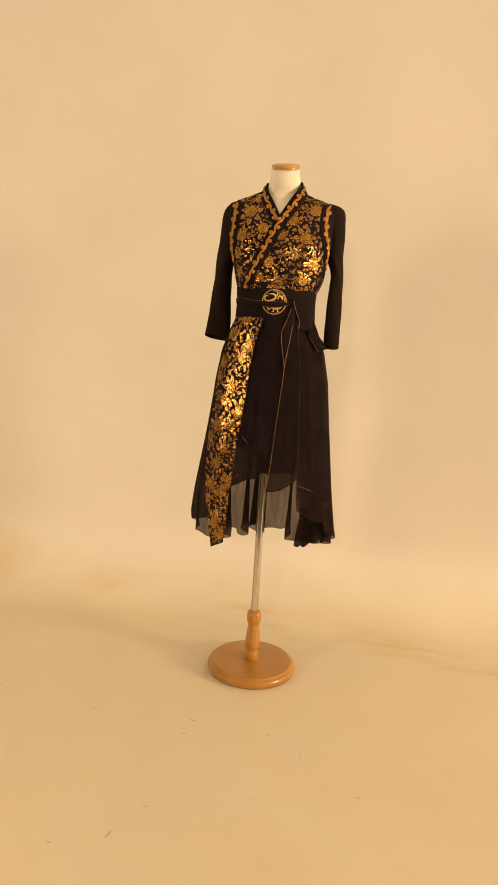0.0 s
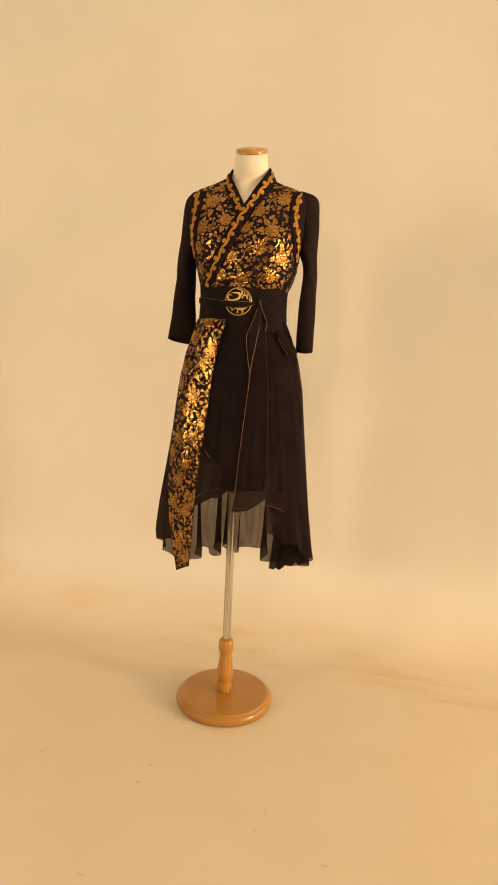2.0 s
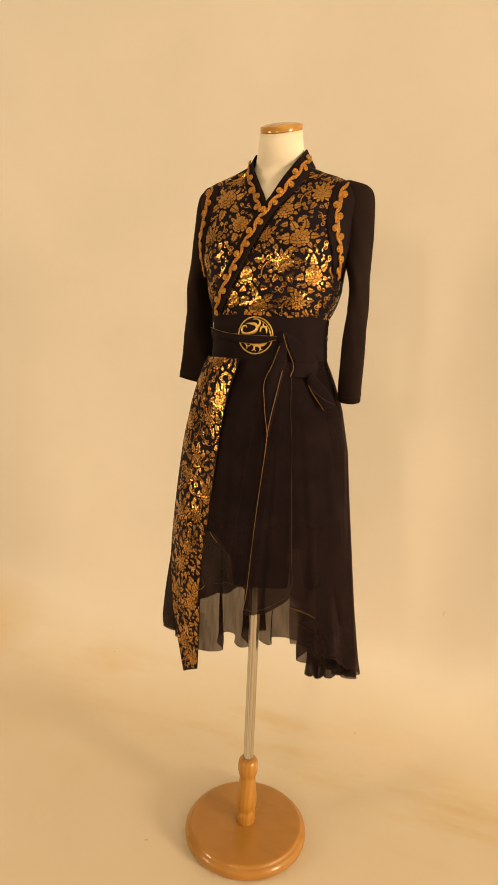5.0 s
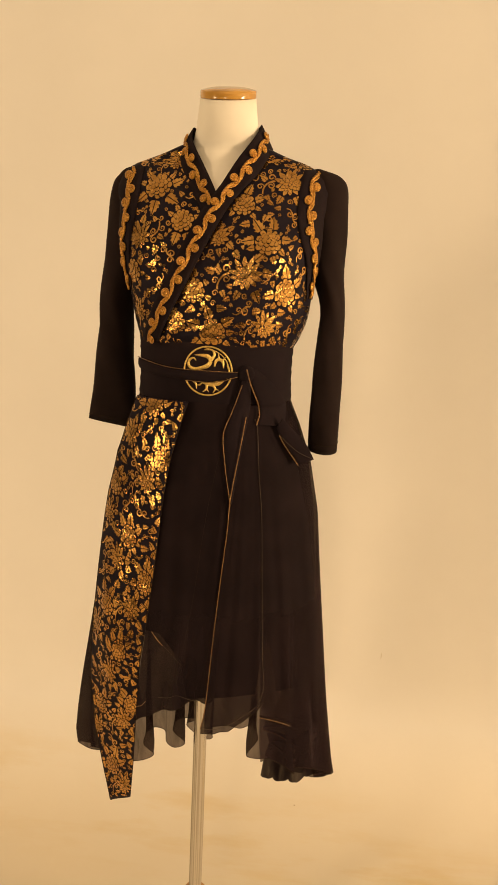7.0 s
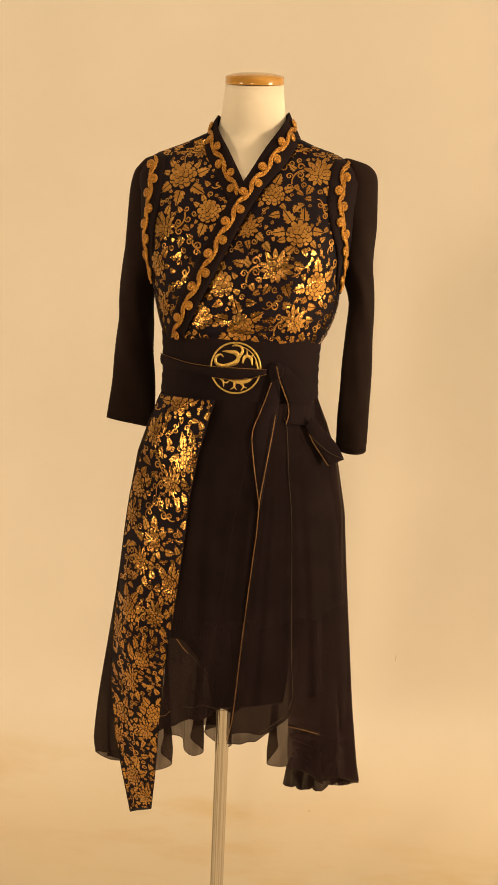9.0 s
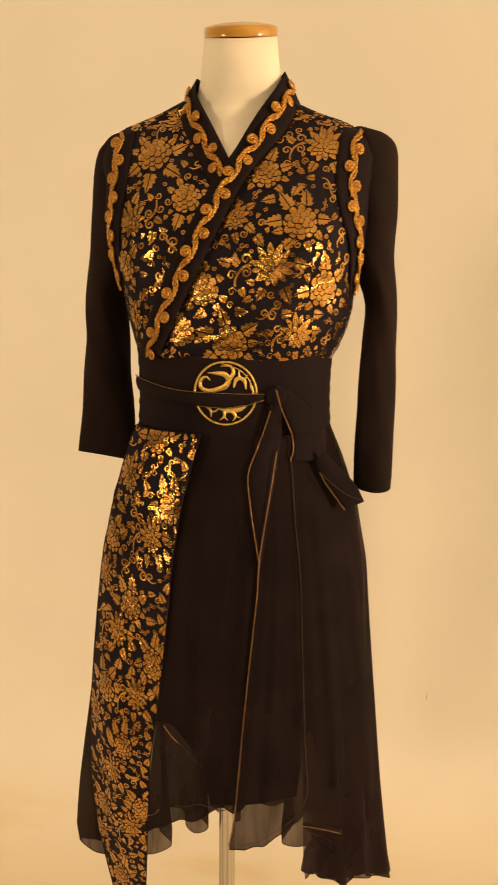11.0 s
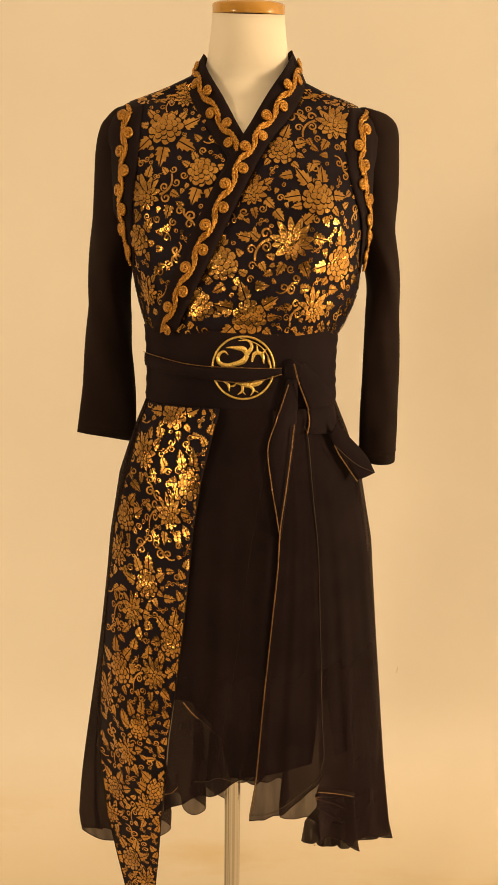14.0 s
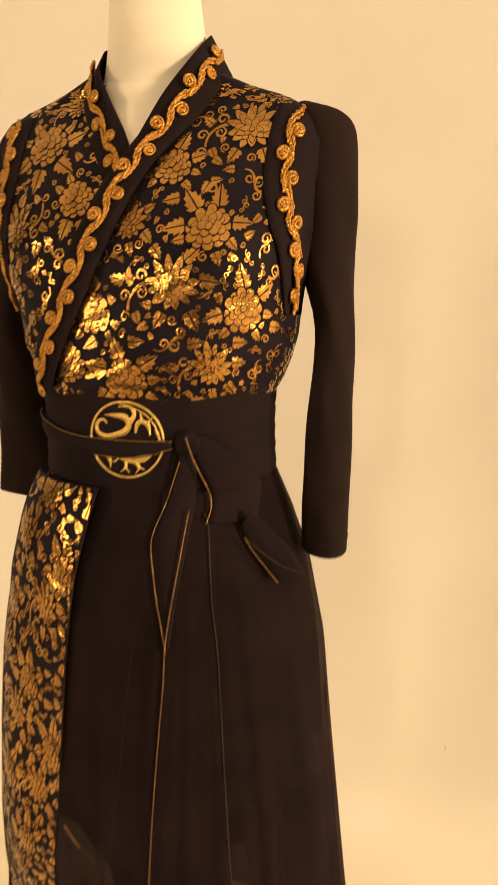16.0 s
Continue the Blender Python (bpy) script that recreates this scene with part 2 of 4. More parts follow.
# unseen floor, added dark so that the gold foil mirrors less brightness
DARK_FLOOR = cloth("unseen_dark_floor", ((0.085, 0.075, 0.062), (0.12, 0.105, 0.088)), 0.6, 40, 0.15)
slab("floor", (-7.0, -7.0, -0.2), (10.5, -1.45, -0.006), DARK_FLOOR, "dark grey floor before the cove, unseen, added to dim foil reflections", "floor")
# unseen ceiling, white so that the upward fill spreads down from it
CEILING = cloth("bounce_ceiling_white", ((0.72, 0.70, 0.66), (0.78, 0.76, 0.72)), 0.85, 60, 0.1)
slab("ceiling", (-7.1, -7.1, 3.70), (10.6, 0.8, 3.85), CEILING, "plain white ceiling, unseen, added to bounce light", "ceiling")
# unseen walls close the room; their grey was picked for foil reflections
slab("wall_west", (-7.2, -7.1, 0.0), (-7.0, 0.8, 3.70), ROOM, "plain dark grey wall, unseen, closing the room", "wall")
slab("wall_east", (10.5, -7.1, 0.0), (10.7, 0.8, 3.70), ROOM, "plain dark grey wall, unseen, closing the room", "wall")
slab("wall_south", (-7.0, -7.2, 0.0), (10.5, -7.0, 3.70), ROOM, "plain dark grey wall, unseen, closing the room", "wall")


# ---- shape of the clothed body: z, half width, front depth, back depth, centre y, roundness ----
BODY = np.array([
    (1.190, 0.125, 0.104, 0.090, 0.0, 2.0),
    (1.240, 0.123, 0.103, 0.088, 0.0, 2.0),
    (1.275, 0.126, 0.104, 0.090, 0.0, 2.0),
    (1.290, 0.136, 0.108, 0.092, 0.0, 2.1),
    (1.310, 0.145, 0.1105, 0.095, 0.0, 2.25),
    (1.335, 0.152, 0.1120, 0.097, 0.0, 2.45),
    (1.365, 0.154, 0.1142, 0.099, 0.0, 2.55),
    (1.398, 0.157, 0.1142, 0.101, 0.0, 2.55),
    (1.424, 0.160, 0.1075, 0.102, 0.0, 2.4),
    (1.460, 0.162, 0.090, 0.100, 0.0, 2.2),
    (1.490, 0.164, 0.074, 0.094, 0.003, 2.1),
    (1.516, 0.168, 0.059, 0.082, 0.007, 2.1),
    (1.535, 0.165, 0.048, 0.068, 0.011, 2.2),
    (1.548, 0.157, 0.039, 0.056, 0.014, 2.3),
    (1.556, 0.146, 0.034, 0.048, 0.016, 2.3),
    (1.563, 0.128, 0.034, 0.045, 0.017, 2.2),
    (1.571, 0.104, 0.037, 0.044, 0.016, 2.1),
    (1.582, 0.074, 0.043, 0.046, 0.012, 2.0)])
SKIRT = np.array([
    (0.430, 0.240, 0.140, 0.108, -0.006), (0.516, 0.236, 0.142, 0.110, -0.006), (0.640, 0.223, 0.146, 0.116, -0.006),
    (0.770, 0.210, 0.146, 0.122, -0.004), (0.900, 0.196, 0.144, 0.126, -0.002), (1.000, 0.185, 0.139, 0.128, 0.0),
    (1.090, 0.167, 0.129, 0.124, 0.0), (1.150, 0.145, 0.117, 0.112, 0.0), (1.195, 0.125, 0.104, 0.095, 0.0)])


def body_row(z):
    return [np.interp(z, BODY[:, 0], BODY[:, k]) for k in range(1, 6)]


WEST_SLIM = ([1.195, 1.275, 1.290, 1.310, 1.335, 1.360, 1.390, 1.425], [0.0, 0.004, 0.009, 0.013, 0.015, 0.013, 0.007, 0.0])


def side_width(a, z, x):
    return a - float(np.interp(z, *WEST_SLIM)) * (1.0 if x < 0 else 0.22)


def creases(x, z):
    """Soft drag folds of the wrapped front, towards the lower west side."""
    d = 0.0016 * math.sin(38 * z + 9 * x + 0.5) * math.sin(21 * x + 1.3)
    low = max(0.0, min(1.0, (1.425 - z) / 0.06))
    # the two sides of the bust, and the cloth bagging straight down over the sash
    d += 0.0270 * math.exp(-((x - 0.082) / 0.072) ** 2 - ((z - 1.400) / (0.054 if z > 1.400 else 0.080)) ** 2)
    d += 0.0060 * math.exp(-((x + 0.095) / 0.040) ** 2 - ((z - 1.392) / (0.056 if z > 1.392 else 0.085)) ** 2)
    fall = float(np.interp(z, [1.278, 1.290, 1.310, 1.335, 1.365, 1.385], [0.0, 0.0072, 0.0062, 0.0040, 0.0006, 0.0]))
    d += fall * math.exp(-((x + 0.012 - 0.55 * (z - 1.33)) / 0.060) ** 4)
    d += 0.0070 * math.exp(-((x - 0.010 - 0.5 * (1.35 - z)) / 0.032) ** 2 - ((z - 1.335) / 0.045) ** 2)
    d -= 0.0100 * math.exp(-((x - 0.120) / 0.036) ** 2) * max(0.0, min(1.0, (1.390 - z) / 0.05))
    d -= 0.0155 * math.exp(-((z - 1.385) / 0.065) ** 2)
    for off, amp, wide, slope, east in ((0.0, 0.0036, 0.008, 0.55, 0.10), (0.028, 0.0032, 0.0075, 0.52, 0.11), (-0.022, 0.0032, 0.007, 0.48, 0.12), (0.053, 0.0042, 0.008, 0.46, 0.12), (0.080, 0.0028, 0.008, 0.42, 0.12), (-0.040, 0.0034, 0.006, 0.30, 0.17), (-0.060, 0.0030, 0.006, 0.22, 0.19)):
        dist = z - (1.305 + off + slope * (x + 0.05) + 0.004 * math.sin(40 * x + 90 * off))
        d += 0.6 * low * amp * math.exp(-(dist / wide) ** 2) * max(0.0, min(1.0, (east - x) / 0.07))
    return d


def body_at(theta, z, off=0.0):
    a, f, b, cy, n = body_row(z)
    s, c = math.sin(theta), -math.cos(theta)
    x = (side_width(a, z, s) + off) * math.copysign(abs(s) ** (2 / n), s)
    depth = f if c < 0 else b
    y = cy + (depth + off) * math.copysign(abs(c) ** (2 / n), c)
    if c < 0:
        y -= creases(x, z) * abs(c)
    return (x, y, z)


def front_y(x, z, off=0.0):
    a, f, b, cy, n = body_row(z)
    q = min(abs(x) / (side_width(a, z, x) + off), 0.9995)
    w = (1 - q ** n) ** (1 / n)
    return cy - (f + off) * w - creases(x, z) * w


def on_body(x, z, off=0.0):
    return np.array((x, front_y(x, z, off), z))


def skirt_row(z):
    return [np.interp(z, SKIRT[:, 0], SKIRT[:, k]) for k in range(1, 5)]


def on_skirt(x, z, k=1.0, off=0.0):
    a, f, b, cx = skirt_row(z)
    q = min(abs(x - cx) / (k * a), 0.999)
    return np.array((x, -k * f * math.sqrt(1 - q * q) - off, z))


# ---- stand ----
stand = thing("mannequin_stand", "round varnished beech base with turned column and steel pole", "stand")
bm = bmesh.new()
lathe(bm, [(0.136, 0.0000), (0.146, 0.0023), (0.150, 0.0080), (0.1512, 0.0148), (0.1500, 0.0217), (0.1465, 0.0268), (0.1425, 0.0291), (0.1410, 0.0299), (0.1400, 0.0331), (0.1375, 0.0351), (0.134, 0.0359), (0.128, 0.0363), (0.06, 0.0365), (0.02, 0.0365)], 72)
part("base", bm, BEECH, stand, "round orange-brown beech base with stepped edge")
bm = bmesh.new()
lathe(bm, [(0.0225, 0.0360), (0.0235, 0.038), (0.0235, 0.060), (0.0215, 0.066), (0.0205, 0.070), (0.0225, 0.075), (0.0250, 0.088), (0.0252, 0.100), (0.0235, 0.120), (0.0210, 0.142),
           (0.0195, 0.159), (0.0192, 0.165), (0.0222, 0.170), (0.0242, 0.180), (0.0242, 0.196), (0.0228, 0.205), (0.0190, 0.2105), (0.0115, 0.2110)], 36)
part("turned_column", bm, BEECH_TURNED, stand, "turned beech column with grooves")
bm = bmesh.new()
rings = []
for r, z in ((0.0122, 0.208), (0.0124, 0.210), (0.0124, 0.214), (0.0120, 0.94), (0.0120, 0.947), (0.0117, 0.95)):
    rings.append([(r * (1 - 0.07 * math.cos(3 * a + 0.25) ** 2) * math.sin(a), r * (1 - 0.07 * math.cos(3 * a + 0.25) ** 2) * math.cos(a), z) for a in [2 * math.pi * i / 112 for i in range(112)]])
rings_mesh(bm, rings, True, True, True)
part("pole", bm, STEEL, stand, "shiny steel tube")
stand.location = (-0.0065, -0.003, 0)

# ---- mannequin: one plain mesh ----
bm = bmesh.new()
N = 56
zs = list(np.linspace(0.93, 1.19, 8))
rings = []
for z in zs:
    a, f, b, cx = skirt_row(z)
    k = 0.86
    rings.append([(k * a * math.sin(t), -k * (f if math.cos(t) > 0 else b * 0.8) * math.cos(t), z) for t in [2 * math.pi * i / N for i in range(N)]])
for z in np.linspace(1.21, 1.568, 26):
    chest = float(np.interp(z, [1.49, 1.53, 1.555, 1.57], [0.0, 0.012, 0.022, 0.022]))
    ring = [body_at(2 * math.pi * i / N, z, -0.006) for i in range(N)]
    rings.append([(x, y - (chest * math.exp(-(x / 0.045) ** 2) if y < 0.02 else 0), z) for x, y, z in ring])
for z, a, f, b, cy in ((1.576, 0.060, 0.040, 0.050, 0.012), (1.590, 0.054, 0.042, 0.048, 0.009), (1.606, 0.0495, 0.0430, 0.046, 0.006), (1.626, 0.0465, 0.0430, 0.044, 0.004), (1.655, 0.0432, 0.0425, 0.0425, 0.002)):
    lean = 0.36 * max(0.0, (z - 1.576) / 0.069)
    rings.append([(0.004 + a * math.sin(t), cy - (f if math.cos(t) > 0 else b) * math.cos(t), z - lean * f * math.cos(t)) for t in [2 * math.pi * i / N for i in range(N)]])
rings_mesh(bm, rings, True, True, True, 0)
first = len(bm.verts)
lathe(bm, [(0.0425, 1.6482), (0.0434, 1.6486), (0.0437, 1.6496), (0.0437, 1.6572), (0.0433, 1.6590), (0.0415, 1.6603), (0.032, 1.6628), (0.020, 1.6645), (0.008, 1.6650)], 48, (0.004, 0.002), 1)
bm.verts.ensure_lookup_table()
for v in bm.verts[first:]:
    v.co.z += 0.36 * (v.co.y - 0.002) + 0.006
tagged(part("mannequin", bm, [COVER, CAPWOOD]), "headless cream jersey dress form with wooden neck cap", "mannequin")

# ---- dress ----
dress = thing("dress", "black wrap dress with gold floral brocade, braid and chiffon skirt", "dress")


def vee_z(x):
    return float(np.interp(x, [-0.055, -0.003, 0.060], [1.600, 1.492, 1.606]))


bm = bmesh.new()
NT, ZS = 128, np.linspace(1.272, 1.582, 64)
grid = [[bm.verts.new(body_at(2 * math.pi * i / NT, z)) for i in range(NT)] for z in ZS]
for r in range(len(ZS) - 1):
    for i in range(NT):
        q = (grid[r][i], grid[r][(i + 1) % NT], grid[r + 1][(i + 1) % NT], grid[r + 1][i])
        c = sum((v.co for v in q), Vector()) / 4
        if c.y < 0.012 and abs(c.x) < 0.066 and c.z > vee_z(c.x) - 0.010:
            continue
        bm.faces.new(q)
bodice = part("bodice", bm, SATIN, dress, "blue-black satin wrap bodice ground")
sol = bodice.modifiers.new("thickness", "SOLIDIFY")
sol.thickness, sol.offset = 0.0012, -1.0


# sleeves: z, outer x, inner x, depth half, centre y
def sleeve(rows, side):
    bm = bmesh.new()
    rows = np.array(rows)
    rings = []
    n = 40
    for k, (z, o, inn, d, cy) in enumerate(smooth_path(rows, 44)):
        cx, hw = (o + inn) / 2, abs(o - inn) / 2
        down = (rows[0, 0] - z) / (rows[0, 0] - rows[-1, 0])
        ring = []
        for i in range(n):
            t = 2 * math.pi * i / n
            wob = 1 + 0.05 * math.sin(3 * t + 5 * down + side) * down + 0.035 * math.sin(5 * t - 24 * down) * math.sin(3.1 * down)
            tilt = 0.010 * down * (-side) * math.cos(t) * 0.6
            ring.append((cx + hw * wob * math.sin(t), cy - d * wob * math.cos(t), z + (tilt - (0.006 * (1 + math.sin(t)) if side < 0 else 0.0)) * (k / 43) ** 2))
        rings.append(ring)
    # turned-in cuff edge
    last, above = rings[-1], rings[-2]
    c = np.mean(np.array(last), axis=0)
    rings.append([tuple(c + (np.array(p) - c) * 0.955 + (0, 0, 0.003)) for p in last])
    rings.append([tuple(c + (np.array(p) - c) * 0.86 + (0, 0, 0.025)) for p in last])
    rings_mesh(bm, rings, True, True, False)
    ob = part("sleeve", bm, JERSEY, dress, "plain black jersey three-quarter sleeve")
    bm2 = bmesh.new()
    ring = [np.array(p) for p in above]
    c2 = np.mean(np.array(ring), axis=0)
    tube(bm2, [c2 + (p - c2) * 1.004 for p in ring + ring[:1]], 0.0006, 5, ref=(0.0, 0.02, 1.0))
    part("cuff_stitching", bm2, HEM, ob)
    return ob


sleeve([(1.5520, -0.152, -0.138, 0.012, 0.018), (1.5480, -0.163, -0.134, 0.020, 0.020), (1.5400, -0.1735, -0.130, 0.028, 0.026), (1.529, -0.1825, -0.130, 0.033, 0.029), (1.505, -0.1890, -0.130, 0.036, 0.031), (1.458, -0.1925, -0.132, 0.040, 0.032), (1.400, -0.199, -0.138, 0.042, 0.030),
        (1.342, -0.203, -0.149, 0.043, 0.024), (1.300, -0.208, -0.151, 0.037, 0.030), (1.233, -0.218, -0.1505, 0.030, 0.038), (1.170, -0.227, -0.149, 0.025, 0.043), (1.132, -0.233, -0.154, 0.022, 0.046)], -1)
sleeve([(1.5560, 0.157, 0.142, 0.012, 0.018), (1.5525, 0.169, 0.138, 0.020, 0.020), (1.547, 0.187, 0.132, 0.028, 0.024), (1.534, 0.1985, 0.130, 0.033, 0.027), (1.505, 0.2025, 0.130, 0.036, 0.031), (1.460, 0.2035, 0.134, 0.040, 0.032), (1.415, 0.202, 0.142, 0.042, 0.028),
        (1.352, 0.205, 0.1645, 0.043, 0.010), (1.300, 0.207, 0.1645, 0.037, 0.002), (1.235, 0.208, 0.161, 0.030, -0.008), (1.170, 0.209, 0.160, 0.025, -0.016), (1.114, 0.209, 0.161, 0.021, -0.020)], 1)


# collar bands: inner and outer edges, the rest laid on the body
def edge(points, off, n=46):
    out = []
    for p in points:
        out.append(p if len(p) == 3 else tuple(on_body(p[0], p[1], off)))
    return smooth_path(out, n)


def band(name, inner, outer, off, thick, label):
    a, b = edge(inner, off), edge(outer, off)
    bm = bmesh.new()
    rings, centre = [], []
    for p, q in zip(a, b):
        row = [p + (q - p) * w for w in np.linspace(0, 1, 7)]
        fixed = []
        for w, r in zip(np.linspace(0, 1, 7), row):
            if r[2] < 1.52 and abs(r[0]) < 0.15:
                r = np.array((r[0], min(r[1], front_y(r[0], r[2], off)), r[2]))
            fixed.append(r - np.array((0, 0.0012 * math.sin(math.pi * w), 0)))
        centre.append(fixed[3])
        back = [f + np.array((0, thick, 0)) for f in reversed(fixed)]
        rings.append(fixed + back)
    rings_mesh(bm, rings, True, True, True)
    part(name, bm, BAND, dress, label)
    return centre


under = band("collar_band", [(0.002, 0.064, 1.604), (-0.034, 0.050, 1.608), (-0.0495, 0.014, 1.614), (-0.0485, -0.010, 1.599), (-0.043, -0.030, 1.580), (-0.025, -0.047, 1.548), (-0.0055, -0.0575, 1.512), (0.010, 1.480)],
             [(0.002, 0.070, 1.572), (-0.046, 0.058, 1.574), (-0.069, 0.020, 1.583), (-0.068, -0.008, 1.568), (-0.062, -0.026, 1.549), (-0.050, -0.043, 1.524), (-0.033, -0.060, 1.496), (-0.014, 1.466)], 0.004, 0.003, "black crepe collar band, lower side of the wrap")
over = band("collar_band", [(0.002, 0.064, 1.604), (0.038, 0.050, 1.614), (0.0565, 0.016, 1.621), (0.0555, -0.010, 1.607), (0.047, -0.032, 1.586), (0.026, -0.051, 1.552), (0.000, -0.064, 1.507), (-0.022, 1.468), (-0.062, 1.385), (-0.092, 1.322), (-0.110, 1.280)],
            [(0.002, 0.070, 1.572), (0.050, 0.058, 1.576), (0.075, 0.022, 1.586), (0.0745, -0.006, 1.573), (0.067, -0.027, 1.555), (0.055, -0.044, 1.532), (0.034, 1.503), (0.012, 1.465), (-0.032, 1.375), (-0.062, 1.315), (-0.079, 1.280)], 0.0075, 0.004, "black crepe collar band crossing over to the waist")


# armhole bands of plain satin beside the sleeves
def ribbon_on_body(name, centre, half, off, mat, label):
    """Tapers away towards the underarm; its outer side runs in under the sleeve."""
    bm = bmesh.new()
    path = smooth_path(centre, 40)
    rings = []
    for x, z in path:
        lim = side_width(body_row(z)[0], z, x) + off
        inner = half * float(np.interp(z, [1.355, 1.39, 1.43, 1.47], [0.10, 0.42, 0.85, 1.0]))
        sg = math.copysign(1, x)
        row = [on_body(max(-lim, min(lim, x + sg * w)), z, off) for w in (-inner, -inner * 0.5, 0, 0.010, 0.020, 0.030)]
        rings.append(row + [r + np.array((0, 0.003, 0)) for r in reversed(row)])
    rings_mesh(bm, rings, True, True, True)
    return part(name, bm, mat, dress, label)


ARM_W = [(-0.1375, 1.5480), (-0.1390, 1.5200), (-0.1400, 1.4814), (-0.1415, 1.456), (-0.1430, 1.4237), (-0.1405, 1.3976), (-0.1375, 1.3811), (-0.1345, 1.3577)]
ARM_E = [(0.1445, 1.5510), (0.1390, 1.5200), (0.1375, 1.4887), (0.1385, 1.4663), (0.1435, 1.4404), (0.1485, 1.4175), (0.1490, 1.3975), (0.1475, 1.374), (0.1460, 1.355)]
ribbon_on_body("armhole_band", [(x + 0.002, z) for x, z in ARM_W], 0.0135, 0.0022, BAND, "black armhole band")
ribbon_on_body("armhole_band", [(x - 0.002, z) for x, z in ARM_E], 0.0140, 0.0022, BAND, "black armhole band")


# ---- gold scroll braid ----
def braid(path, wave=0.051, amp=0.0042, curl=0.0064, phase=0.0, scale=1.0, lay=None):
    """Along a path in space, or, with lay(u, z, lift), along a path on a surface."""
    path = np.asarray(path, float)
    step = np.linalg.norm(np.diff(path, axis=0), axis=1)
    s = np.concatenate([[0], np.cumsum(step)])
    total = s[-1]
    m = int(total / 0.0011)
    at = np.linspace(0, total, m)
    c = np.stack([np.interp(at, s, path[:, k]) for k in range(path.shape[1])], 1)
    t = np.gradient(c, axis=0)
    t /= np.linalg.norm(t, axis=1)[:, None]
    if lay:
        side = np.stack([-t[:, 1], t[:, 0]], 1)
    else:
        out = np.stack([c[:, 0] * 1.0, c[:, 1] - 0.05, np.zeros(m)], 1)
        out /= np.linalg.norm(out, axis=1)[:, None]
        side = np.cross(t, out)
        side /= np.linalg.norm(side, axis=1)[:, None]

    def spot(i, along, across, lift):
        p = c[i] + t[i] * along + side[i] * across
        return np.array(lay(p[0], p[1], lift)) if lay else p + out[i] * lift

    bm = bmesh.new()
    ang = 2 * math.pi * at / wave + phase
    fade = np.minimum(1, np.minimum(at, total - at) / 0.010 + 0.25)
    for k in range(5):
        lane = (k - 2) * 0.0014 * scale
        lat = amp * scale * np.sin(ang) + lane * (0.75 + 0.35 * np.cos(ang * 2)) * fade
        lift = 0.0012 + 0.0007 * np.cos(ang * 2 + k * 1.7) + 0.0004 * np.cos(ang * 9 + k * 2.1)
        lat = lat + 0.0004 * np.sin(ang * 9 + k * 2.1)
        tube(bm, [spot(i, 0.0, lat[i], lift[i]) for i in range(m)], 0.00125 * scale, 5)
    # one curl at each crest, outside the bend
    k0 = math.ceil((phase / math.pi) - 0.5)
    for k in range(k0, k0 + 60):
        sa = (math.pi / 2 + math.pi * k - phase) / (2 * math.pi) * wave
        if sa < 0.004 or sa > total - 0.003:
            continue
        i = min(m - 1, int(sa / total * (m - 1)))
        sg = 1 if math.sin(2 * math.pi * sa / wave + phase) > 0 else -1
        # stem leaving the ribbon, then a flat teardrop scroll
        pts = [spot(i, (0.017 - 0.012 * w) * scale, sg * (0.0025 - 0.0010 * w) * scale, 0.0020) for w in np.linspace(0, 1, 5)]
        for w in np.linspace(0, 1, 30):
            r = curl * scale * (1.06 - 0.94 * w)
            a = w * 1.9 * 2 * math.pi
            pts.append(spot(i, 0.0035 * scale - r * math.sin(a) * 1.12, sg * (-0.0058 * scale + r * math.cos(a)), 0.0014 + 0.0010 * w))
        tube(bm, pts, 0.0019 * scale, 5, taper=np.concatenate([np.linspace(0.6, 0.9, 5), np.linspace(0.9, 1.3, 30)]))
    return part("braid_trim", bm, BRAID, dress, "gold metallic scroll braid")


braid([p - np.array((0, 0.0012, 0)) for p in under[15:44]], phase=0.4, scale=0.88)
braid([p - np.array((0, 0.0014, 0)) for p in over[9:]], phase=2.2, scale=0.88)
# ---- floral print of gold foil ----
def turned(pts, turn, at=(0.0, 0.0), size=1.0):
    c, s = math.cos(turn), math.sin(turn)
    return [(at[0] + size * (u * c - v * s), at[1] + size * (u * s + v * c)) for u, v in pts]


def petal(reach, way, long, wide, point=0.0, n=12):
    """One petal about a place `reach` out from the heart, its tip towards `way`; the outline is drawn apart, in the dark ground."""
    def ring(grow):
        out = []
        for k in range(n):
            a = 2 * math.pi * k / n
            tip = max(0.0, math.cos(a))
            u = (long + grow) * (math.cos(a) + 0.30 * point * tip ** 6 - 0.10 * (1 - point) * tip ** 12)
            out.append((reach + u, (wide + grow) * math.sin(a) * (1 - 0.55 * point * tip)))
        return turned(out, way)
    return ring


def layered(rings, edge):
    """Petals as (outline, level, dark): each ring over the one before, each second petal over its neighbours, a thin dark line round all."""
    out = []
    for k, (level, ring) in enumerate(rings):
        low = 4 + 4 * level + 2 * (k % 2)
        out.append((ring(edge * (1.0 if level else 2.2)), low, True))
        out.append((ring(0.0), low + 1, False))
    return out


